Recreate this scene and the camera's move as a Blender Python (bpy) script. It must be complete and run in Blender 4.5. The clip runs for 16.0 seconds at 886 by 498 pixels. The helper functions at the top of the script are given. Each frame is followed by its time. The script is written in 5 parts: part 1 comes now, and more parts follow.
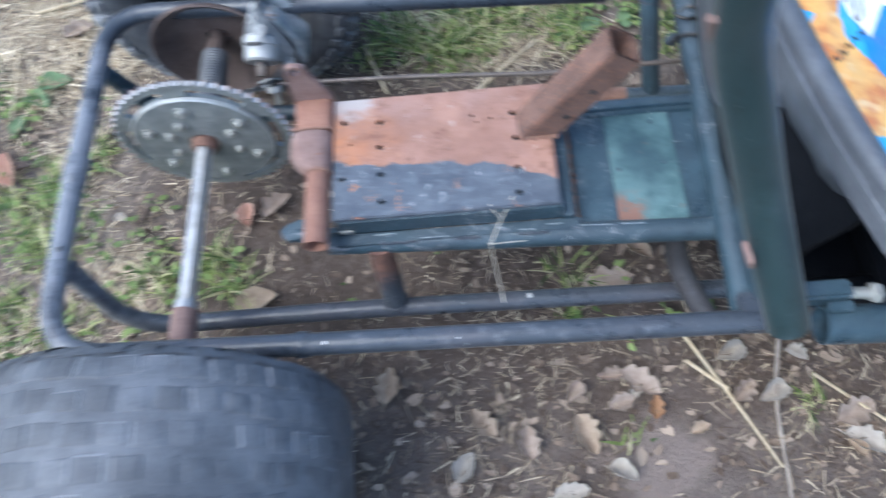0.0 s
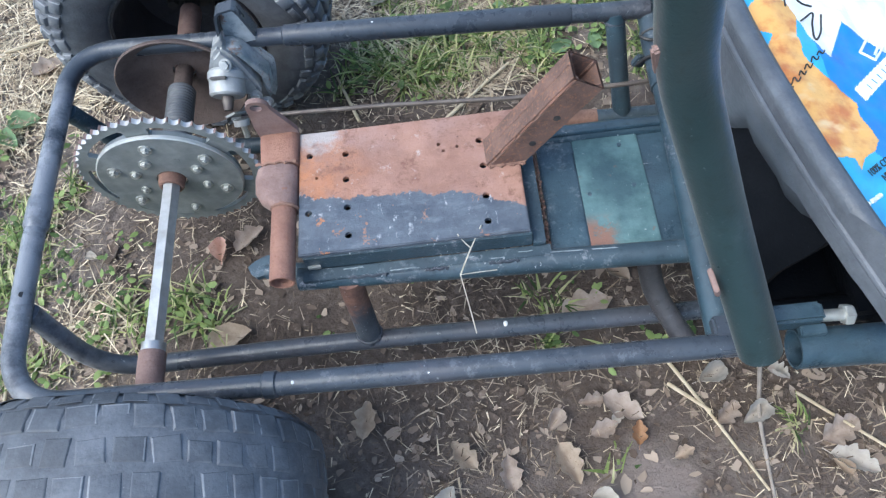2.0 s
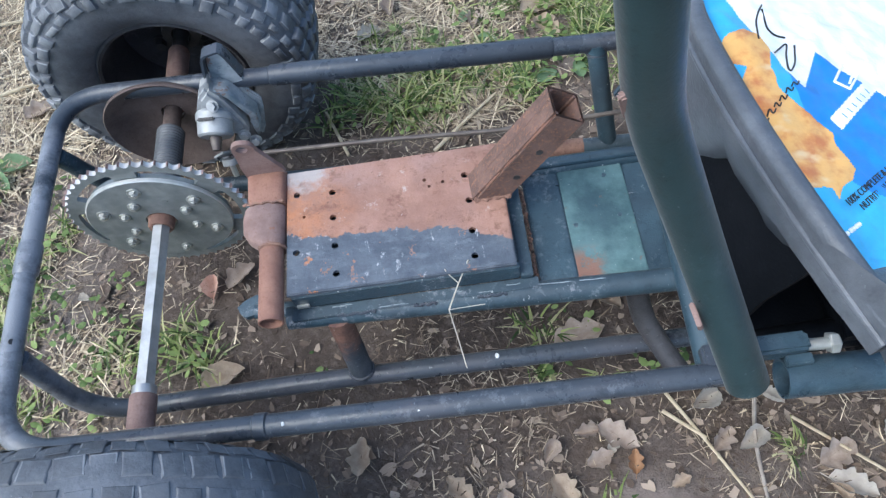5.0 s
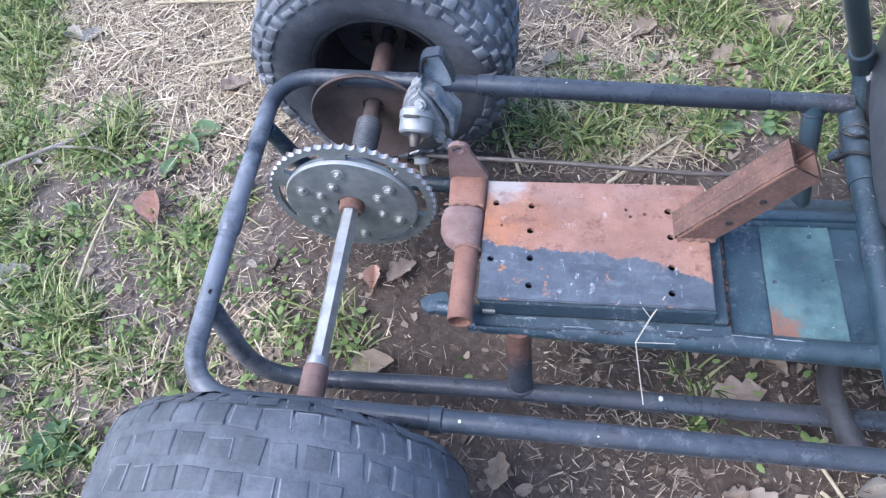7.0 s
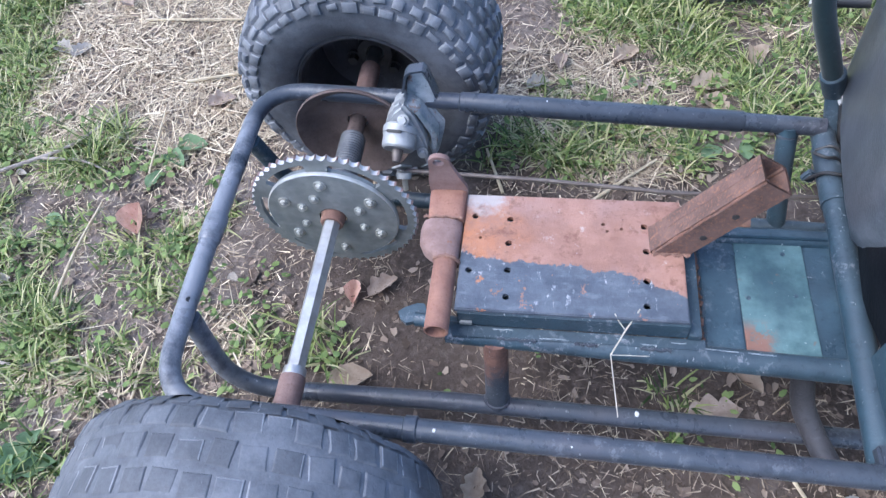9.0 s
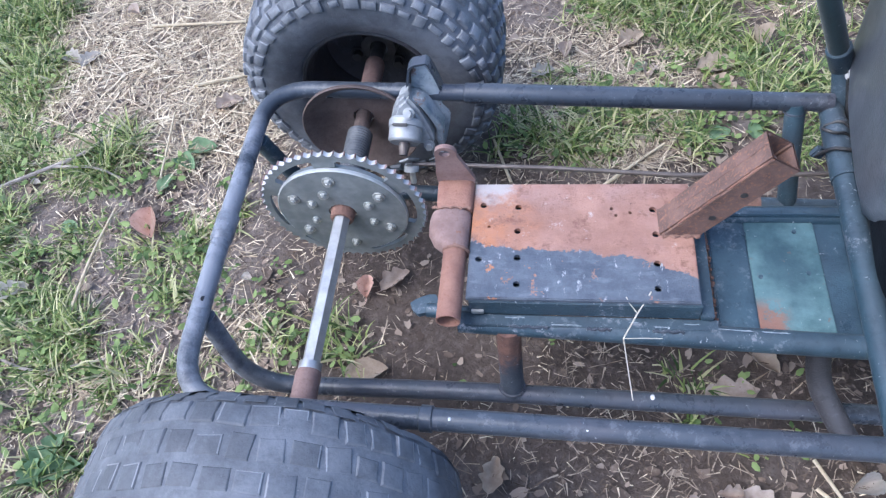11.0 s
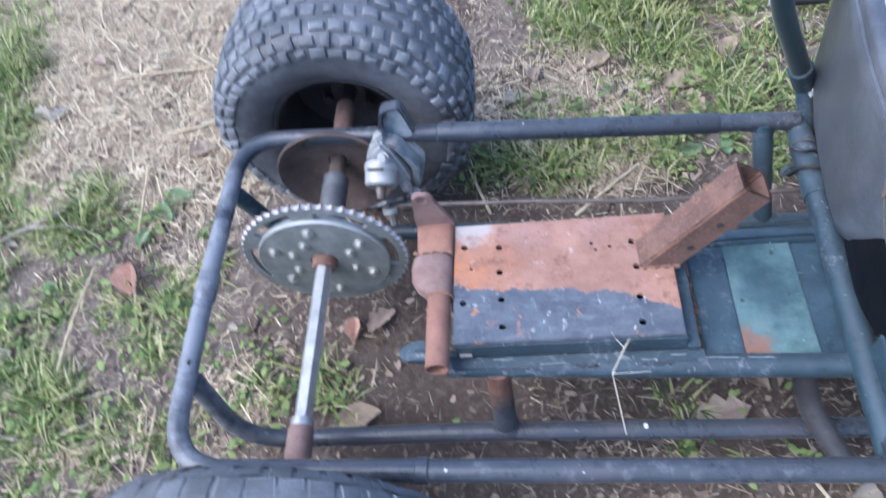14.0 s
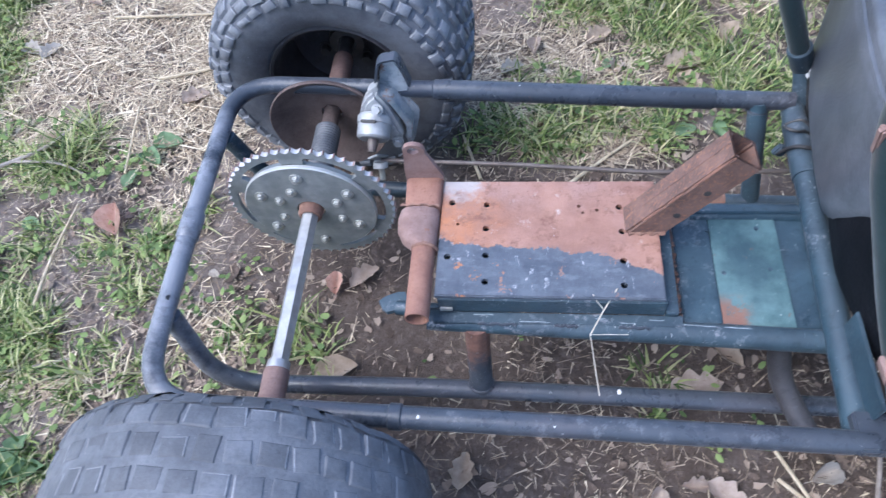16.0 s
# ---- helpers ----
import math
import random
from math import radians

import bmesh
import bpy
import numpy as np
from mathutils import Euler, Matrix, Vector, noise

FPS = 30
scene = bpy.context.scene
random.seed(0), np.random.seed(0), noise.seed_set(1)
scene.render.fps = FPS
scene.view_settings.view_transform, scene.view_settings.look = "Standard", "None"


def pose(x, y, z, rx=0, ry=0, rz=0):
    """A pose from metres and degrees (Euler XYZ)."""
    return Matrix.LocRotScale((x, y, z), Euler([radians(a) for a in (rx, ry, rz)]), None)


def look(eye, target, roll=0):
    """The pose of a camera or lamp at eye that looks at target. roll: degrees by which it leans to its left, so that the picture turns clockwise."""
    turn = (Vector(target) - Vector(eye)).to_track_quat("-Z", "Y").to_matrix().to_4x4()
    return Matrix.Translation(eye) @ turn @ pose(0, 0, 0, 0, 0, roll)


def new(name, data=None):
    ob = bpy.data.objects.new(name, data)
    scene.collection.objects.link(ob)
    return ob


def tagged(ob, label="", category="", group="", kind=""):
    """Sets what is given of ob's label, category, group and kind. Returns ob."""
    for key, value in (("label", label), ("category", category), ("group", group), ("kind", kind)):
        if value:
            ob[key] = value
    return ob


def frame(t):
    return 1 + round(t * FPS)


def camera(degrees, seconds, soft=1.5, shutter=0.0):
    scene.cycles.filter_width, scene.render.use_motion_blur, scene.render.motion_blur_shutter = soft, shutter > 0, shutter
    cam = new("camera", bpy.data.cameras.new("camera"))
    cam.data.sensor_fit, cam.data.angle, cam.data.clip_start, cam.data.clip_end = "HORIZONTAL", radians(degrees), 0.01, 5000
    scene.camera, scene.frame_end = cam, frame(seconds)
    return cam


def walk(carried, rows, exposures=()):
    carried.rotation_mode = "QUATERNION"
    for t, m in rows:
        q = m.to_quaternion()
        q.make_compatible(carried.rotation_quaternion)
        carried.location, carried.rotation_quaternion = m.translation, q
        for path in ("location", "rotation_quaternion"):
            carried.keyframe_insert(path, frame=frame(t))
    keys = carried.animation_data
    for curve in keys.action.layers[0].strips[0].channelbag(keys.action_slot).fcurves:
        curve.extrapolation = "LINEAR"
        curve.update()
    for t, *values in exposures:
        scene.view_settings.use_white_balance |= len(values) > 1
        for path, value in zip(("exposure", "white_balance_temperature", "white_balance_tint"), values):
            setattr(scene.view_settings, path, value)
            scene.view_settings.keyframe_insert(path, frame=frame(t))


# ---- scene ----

# ---- camera ----
EXPOSURE, KELVIN, TINT = 1.28, 5520, 11
cam = camera(65.0, 16.0, soft=1.3, shutter=1.0)
# t, x, y, z, yaw, pitch, roll
PATH = [
    (0.0, 0.3787, -0.5604, 0.9925, 7.96, -64.69, -11.58),
    (0.1, 0.3971, -0.5573, 0.9813, 7.48, -64.80, -11.77),
    (0.5, 0.4094, -0.5648, 0.9730, 5.94, -65.09, -11.25),
    (1.0, 0.4131, -0.5522, 0.9784, 5.41, -64.17, -12.20),
    (1.5, 0.4042, -0.5563, 0.9813, 5.52, -63.71, -10.13),
    (2.0, 0.4073, -0.5426, 0.9839, 6.08, -63.31, -11.85),
    (2.5, 0.4131, -0.5434, 0.9767, 6.36, -63.79, -12.20),
    (3.0, 0.4219, -0.5355, 0.9886, 7.08, -61.83, -14.12),
    (3.5, 0.4215, -0.5291, 0.9945, 6.53, -60.72, -14.33),
    (3.7, 0.4294, -0.5165, 0.9981, 7.26, -61.52, -15.05),
    (5.8, 0.4077, -0.5384, 0.9887, 4.71, -61.14, -11.15),
    (6.0, 0.3852, -0.5346, 1.0029, 7.27, -59.86, -11.63),
    (6.1, 0.3665, -0.5366, 1.0133, 9.40, -58.41, -12.68),
    (6.2, 0.3525, -0.5305, 1.0152, 12.64, -56.62, -15.21),
    (6.3, 0.3307, -0.5446, 1.0369, 14.30, -54.18, -14.14),
    (6.4, 0.3161, -0.5429, 1.0347, 16.17, -54.25, -14.13),
    (6.5, 0.2913, -0.5563, 1.0300, 17.02, -55.67, -13.05),
    (6.6, 0.2931, -0.5507, 1.0129, 18.28, -56.43, -14.32),
    (7.0, 0.2866, -0.5498, 1.0058, 16.71, -57.91, -12.12),
    (7.5, 0.2862, -0.5508, 1.0075, 16.54, -57.49, -12.08),
    (8.0, 0.2919, -0.5571, 1.0062, 16.08, -58.07, -11.82),
    (8.5, 0.2964, -0.5562, 1.0046, 15.32, -57.62, -11.49),
    (9.0, 0.3008, -0.5701, 0.9980, 14.26, -55.72, -9.08),
    (9.5, 0.3011, -0.5776, 0.9937, 15.12, -57.11, -10.50),
    (10.0, 0.3027, -0.5733, 0.9988, 14.58, -55.94, -10.98),
    (10.2, 0.3052, -0.5776, 0.9958, 15.14, -55.92, -11.54),
    (12.3, 0.3077, -0.5733, 1.0081, 16.46, -55.83, -13.84),
    (12.5, 0.3025, -0.5705, 1.0103, 16.17, -56.08, -13.66),
    (13.0, 0.3001, -0.5662, 1.0098, 15.65, -55.83, -13.38),
    (13.4, 0.3030, -0.5550, 1.0173, 16.64, -56.36, -15.56),
    (13.5, 0.3043, -0.5367, 1.0230, 15.03, -55.43, -16.28),
    (13.6, 0.3108, -0.5476, 1.0296, 14.63, -52.68, -16.81),
    (14.0, 0.3118, -0.5415, 1.0220, 13.90, -55.28, -15.16),
    (14.5, 0.3156, -0.5630, 1.0053, 13.99, -56.49, -12.76),
    (15.0, 0.3105, -0.5764, 0.9985, 15.64, -57.27, -12.80),
    (15.5, 0.3100, -0.5722, 1.0005, 14.98, -57.16, -12.69),
    (16.0, 0.3114, -0.5723, 1.0001, 12.55, -56.86, -10.01),
]
walk(cam, [(t, pose(x, y, z, 90 + pitch, 0, yaw) @ pose(0, 0, 0, 0, 0, roll)) for t, x, y, z, yaw, pitch, roll in PATH],
     exposures=[(0.0, EXPOSURE - 0.08, KELVIN + 110, TINT - 7), (1.0, EXPOSURE - 0.10, KELVIN + 300, TINT - 9), (2.0, EXPOSURE - 0.15, KELVIN + 300, TINT - 9), (5.8, EXPOSURE - 0.27, KELVIN + 260, TINT - 8), (6.5, EXPOSURE, KELVIN, TINT), (16.0, EXPOSURE, KELVIN, TINT)])

# ---- world and sun ----
world = bpy.data.worlds.new("sky")
scene.world = world
world.use_nodes = True
wn = world.node_tree.nodes
sky = wn.new("ShaderNodeTexSky")
sky.sky_type, sky.sun_disc = "NISHITA", False
sky.sun_elevation, sky.sun_rotation = radians(55), radians(-114)
sky.air_density, sky.dust_density = 1.0, 3.0
world.node_tree.links.new(sky.outputs[0], wn["Background"].inputs[0])
wn["Background"].inputs[1].default_value = 0.15
sun_data = bpy.data.lights.new("sun", "SUN")
sun_data.energy, sun_data.angle, sun_data.color = 0.95, radians(40), (1.0, 0.97, 0.93)
sun = new("sun", sun_data)
sun.matrix_world = look((-2.0, -0.9, 3.4), (0, 0, 0))

# ---- material helpers ----


def rgb(*c):
    return (*c, 1.0)


class Mat:
    """A small builder of node materials in object coordinates."""

    def __init__(self, name, rough=0.6, metal=0.0, spec=0.5):
        self.m = bpy.data.materials.new(name)
        self.m.use_nodes = True
        self.n, self.l = self.m.node_tree.nodes, self.m.node_tree.links
        self.bsdf = self.n["Principled BSDF"]
        self.bsdf.inputs["Roughness"].default_value = rough
        self.bsdf.inputs["Metallic"].default_value = metal
        self.bsdf.inputs["Specular IOR Level"].default_value = spec
        self.co = self.n.new("ShaderNodeNewGeometry").outputs["Position"]

    def noise(self, scale, detail=4.0, rough=0.55, lo=0.0, hi=1.0, stretch=None, co=None):
        nt = self.n.new("ShaderNodeTexNoise")
        nt.inputs["Scale"].default_value, nt.inputs["Detail"].default_value = scale, detail
        nt.inputs["Roughness"].default_value = rough
        at = co or self.co
        if stretch:
            mp = self.n.new("ShaderNodeMapping")
            mp.inputs["Scale"].default_value = stretch
            self.l.new(at, mp.inputs["Vector"])
            at = mp.outputs[0]
        self.l.new(at, nt.inputs["Vector"])
        return self.ramp(nt.outputs["Fac"], lo, hi)

    def ramp(self, value, lo, hi):
        mr = self.n.new("ShaderNodeMapRange")
        mr.interpolation_type = "SMOOTHSTEP"
        mr.inputs["From Min"].default_value, mr.inputs["From Max"].default_value = lo, hi
        self.l.new(value, mr.inputs["Value"])
        return mr.outputs[0]

    def math(self, op, a, b):
        mt = self.n.new("ShaderNodeMath")
        mt.operation = op
        for k, v in enumerate((a, b)):
            if isinstance(v, (int, float)):
                mt.inputs[k].default_value = v
            else:
                self.l.new(v, mt.inputs[k])
        return mt.outputs[0]

    def mix(self, fac, a, b):
        mx = self.n.new("ShaderNodeMix")
        mx.data_type = "RGBA"
        if isinstance(fac, (int, float)):
            mx.inputs["Factor"].default_value = fac
        else:
            self.l.new(fac, mx.inputs["Factor"])
        for k, v in (("A", a), ("B", b)):
            sock = [s for s in mx.inputs if s.name == k and s.type == "RGBA"][0]
            if isinstance(v, tuple):
                sock.default_value = v
            else:
                self.l.new(v, sock)
        return [s for s in mx.outputs if s.type == "RGBA"][0]

    def island(self):
        return self.n.new("ShaderNodeNewGeometry").outputs["Random Per Island"]

    def chance(self):
        return self.n.new("ShaderNodeObjectInfo").outputs["Random"]

    def axis(self, name):
        sp = self.n.new("ShaderNodeSeparateXYZ")
        self.l.new(self.co, sp.inputs[0])
        return sp.outputs[name]

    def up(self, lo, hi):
        """How far the surface faces up: where dust and sky sheen are coloured in."""
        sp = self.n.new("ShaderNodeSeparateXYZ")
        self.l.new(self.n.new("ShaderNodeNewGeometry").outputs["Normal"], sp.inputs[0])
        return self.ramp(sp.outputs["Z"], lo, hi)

    def done(self, colour, rough=None, bump=None, depth=0.002, strength=0.5, metal=None):
        if isinstance(colour, tuple):
            self.bsdf.inputs["Base Color"].default_value = colour
        else:
            self.l.new(colour, self.bsdf.inputs["Base Color"])
        if rough is not None:
            self.l.new(rough, self.bsdf.inputs["Roughness"])
        if metal is not None:
            self.l.new(metal, self.bsdf.inputs["Metallic"])
        if bump is not None:
            bp = self.n.new("ShaderNodeBump")
            bp.inputs["Strength"].default_value, bp.inputs["Distance"].default_value = strength, depth
            self.l.new(bump, bp.inputs["Height"])
            self.l.new(bp.outputs[0], self.bsdf.inputs["Normal"])
        return self.m


def painted(name, base, light, rust_lo=0.66, dust_sheen=0.35, wear=0.5, purple=0.5, gloss=(-0.9, 1.4), relief=0.0009, pale_loop=False, dusty=0.04):
    """Old paint on steel: patchy, dust and sky sheen coloured in on top, scuffed, chipped to rust and bare metal."""
    k = Mat(name, 0.45)
    k.bsdf.inputs["Sheen Weight"].default_value, k.bsdf.inputs["Sheen Roughness"].default_value = dusty, 0.4
    c = k.mix(k.noise(14, 6, 0.65, 0.34, 0.70), base, light)
    # faces turned up go pale: thin dust plus sky sheen put into the colour
    c = k.mix(k.math("MULTIPLY", k.up(0.1, 1.0), dust_sheen), c, rgb(0.20, 0.21, 0.235))
    c = k.mix(k.math("MULTIPLY", k.noise(5, 5, 0.65, 0.46, 0.68), purple), c, rgb(0.125, 0.100, 0.108))
    scuff = k.math("MULTIPLY", k.noise(56, 8, 0.8, 0.54, 0.61), k.noise(9, 4, 0.6, 0.42, 0.60))
    c = k.mix(k.math("MULTIPLY", scuff, wear), c, rgb(0.235, 0.245, 0.275))
    c = k.mix(k.math("MULTIPLY", k.noise(90, 6, 0.7, 0.52, 0.68), 0.5), c, tuple(0.6 * v for v in base[:3]) + (1.0,))
    if pale_loop:
        # paint turns paler in patches along the rear loop
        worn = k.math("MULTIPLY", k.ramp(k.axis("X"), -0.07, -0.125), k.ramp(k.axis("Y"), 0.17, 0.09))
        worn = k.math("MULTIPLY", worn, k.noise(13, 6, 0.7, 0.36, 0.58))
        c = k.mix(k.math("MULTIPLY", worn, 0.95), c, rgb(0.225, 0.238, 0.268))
    rust = k.mix(k.noise(160), rgb(0.13, 0.065, 0.045), rgb(0.29, 0.15, 0.10))
    c = k.mix(k.math("MULTIPLY", k.noise(24, 7, 0.78, rust_lo - 0.02, rust_lo + 0.06), 0.9), c, rust)
    chip = k.math("MULTIPLY", k.noise(210, 3, 0.6, 0.66, 0.70), k.noise(30, 3, 0.5, 0.45, 0.6))
    c = k.mix(k.math("MULTIPLY", chip, min(1.0, wear)), c, rgb(0.52, 0.54, 0.56))
    fine = k.math("ADD", k.noise(420, 4, 0.6), k.math("MULTIPLY", k.noise(60, 5, 0.7), 1.5))
    return k.done(c, k.ramp(k.noise(28, 5, 0.65), *gloss), fine, relief, 0.7)


def rusted(name, dark, light, speck):
    k = Mat(name, 0.8)
    c = k.mix(k.noise(30, 6, 0.65, 0.3, 0.7), dark, light)
    c = k.mix(k.noise(260, 4, 0.7, 0.5, 0.75), c, speck)
    c = k.mix(k.noise(9, 3, 0.5, 0.58, 0.8), c, dark)
    return k.done(c, None, k.noise(350, 5, 0.7), 0.0012, 0.6)


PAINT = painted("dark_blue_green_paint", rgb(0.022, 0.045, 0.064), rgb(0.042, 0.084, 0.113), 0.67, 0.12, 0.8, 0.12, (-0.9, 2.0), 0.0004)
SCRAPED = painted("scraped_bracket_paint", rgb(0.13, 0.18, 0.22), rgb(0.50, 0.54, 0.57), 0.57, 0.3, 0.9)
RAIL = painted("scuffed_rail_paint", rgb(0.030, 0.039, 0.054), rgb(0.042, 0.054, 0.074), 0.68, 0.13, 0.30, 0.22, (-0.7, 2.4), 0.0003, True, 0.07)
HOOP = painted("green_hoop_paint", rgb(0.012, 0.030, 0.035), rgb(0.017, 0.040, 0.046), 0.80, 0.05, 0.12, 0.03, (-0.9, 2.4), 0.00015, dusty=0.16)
RUST = rusted("brown_rust", rgb(0.17, 0.092, 0.07), rgb(0.29, 0.17, 0.125), rgb(0.13, 0.066, 0.05))
POSTRUST = rusted("dark_orange_rust", rgb(0.105, 0.064, 0.052), rgb(0.185, 0.110, 0.088), rgb(0.32, 0.145, 0.082))
PIPE = rusted("orange_rust", rgb(0.21, 0.105, 0.078), rgb(0.31, 0.165, 0.12), rgb(0.22, 0.10, 0.065))
LUGRUST = rusted("pink_brown_rust", rgb(0.20, 0.125, 0.108), rgb(0.30, 0.205, 0.182), rgb(0.20, 0.115, 0.095))
DRUM = rusted("dark_rust", rgb(0.085, 0.062, 0.057), rgb(0.150, 0.112, 0.10), rgb(0.075, 0.05, 0.044))


def strut_coat():
    """Dark paint with rust run down from the upper weld."""
    k = Mat("rust_run_paint", 0.55)
    c = k.mix(k.noise(16, 6, 0.65, 0.32, 0.7), rgb(0.035, 0.045, 0.06), rgb(0.08, 0.09, 0.11))
    rust = k.mix(k.noise(70, 5, 0.7, 0.35, 0.7), rgb(0.12, 0.062, 0.045), rgb(0.27, 0.14, 0.10))
    low = k.math("ADD", k.axis("Z"), k.math("MULTIPLY", k.math("SUBTRACT", k.noise(38, 6, 0.7), 0.5), 0.075))
    c = k.mix(k.math("MULTIPLY", k.ramp(low, 0.165, 0.205), 0.85), c, rust)
    c = k.mix(k.noise(210, 3, 0.6, 0.68, 0.72), c, rgb(0.45, 0.46, 0.48))
    return k.done(c, None, k.noise(300, 5, 0.7), 0.0008, 0.6)


STRUTCOAT = strut_coat()
CHIPPED = rusted("pale_chipped_paint", rgb(0.20, 0.24, 0.27), rgb(0.40, 0.44, 0.47), rgb(0.12, 0.16, 0.20))


def steel(name, colour, rough, metal, worn):
    k = Mat(name, rough, metal)
    c = k.mix(k.noise(40, 5, 0.6, 0.35, 0.75), colour, worn)
    return k.done(c, k.ramp(k.noise(90, 4), -0.6, 1.6), k.noise(500, 3), 0.0004, 0.4)


AXLE = steel("bright_axle_steel", rgb(0.52, 0.53, 0.54), 0.45, 0.75, rgb(0.38, 0.375, 0.37))
SPROCKET = steel("grey_sprocket_steel", rgb(0.20, 0.216, 0.214), 0.5, 0.25, rgb(0.29, 0.305, 0.30))
TOOTH = steel("worn_tooth_steel", rgb(0.62, 0.615, 0.61), 0.45, 0.3, rgb(0.42, 0.38, 0.355))
ALLOY = steel("dull_cast_alloy", rgb(0.29, 0.30, 0.308), 0.6, 0.15, rgb(0.44, 0.45, 0.455))
RIM_HIGHLIGHT = steel("rim_highlight_steel", rgb(0.60, 0.61, 0.60), 0.4, 0.6, rgb(0.48, 0.49, 0.48))
ZINC = steel("zinc_bolt", rgb(0.55, 0.56, 0.54), 0.35, 0.7, rgb(0.4, 0.4, 0.38))
DARKSTEEL = steel("dark_steel", rgb(0.035, 0.035, 0.038), 0.6, 0.2, rgb(0.065, 0.06, 0.056))
THREAD = steel("grey_threaded_steel", rgb(0.090, 0.098, 0.112), 0.5, 0.2, rgb(0.150, 0.155, 0.168))
ROD = steel("dull_brown_rod", rgb(0.12, 0.10, 0.092), 0.6, 0.2, rgb(0.18, 0.155, 0.14))


def rubber(name, base, dusty, speck=1.0, vary=0.0, spec=0.55, rough=0.52):
    k = Mat(name, rough, 0.0, spec)
    c = k.mix(k.noise(11, 7, 0.7, 0.36, 0.66), base, dusty)
    c = k.mix(k.math("MULTIPLY", k.noise(46, 7, 0.75, 0.46, 0.68), 0.5), c, tuple(0.72 * v for v in base[:3]) + (1.0,))
    c = k.mix(k.math("MULTIPLY", k.noise(300, 3, 0.6, 0.7, 0.78), speck), c, rgb(0.30, 0.31, 0.32))
    c = k.mix(k.math("MULTIPLY", k.math("SUBTRACT", k.chance(), 0.35), vary), c, rgb(0.04, 0.042, 0.048))
    return k.done(c, None, k.noise(260, 4), 0.0008, 0.5)


TYRE = rubber("tyre_rubber", rgb(0.068, 0.074, 0.087), rgb(0.148, 0.158, 0.180))
KNOB = rubber("tread_rubber", rgb(0.120, 0.130, 0.148), rgb(0.235, 0.248, 0.272), 1.0, 0.55, 0.4, 0.66)
WORNTYRE = rubber("worn_tyre_rubber", rgb(0.092, 0.100, 0.116), rgb(0.175, 0.186, 0.208), 1.0, 0.0, 0.4, 0.62)
WORNKNOB = rubber("worn_tread_rubber", rgb(0.092, 0.100, 0.116), rgb(0.175, 0.186, 0.208), 1.0, 0.62, 0.4, 0.62)
SCUFF = rubber("scuffed_tread_edge", rgb(0.17, 0.178, 0.195), rgb(0.30, 0.31, 0.33))
VINYL = rubber("seat_vinyl", rgb(0.080, 0.089, 0.106), rgb(0.140, 0.152, 0.176), 0.5, 0.0, 0.6, 0.36)
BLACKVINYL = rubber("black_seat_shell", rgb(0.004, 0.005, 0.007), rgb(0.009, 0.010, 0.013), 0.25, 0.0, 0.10)


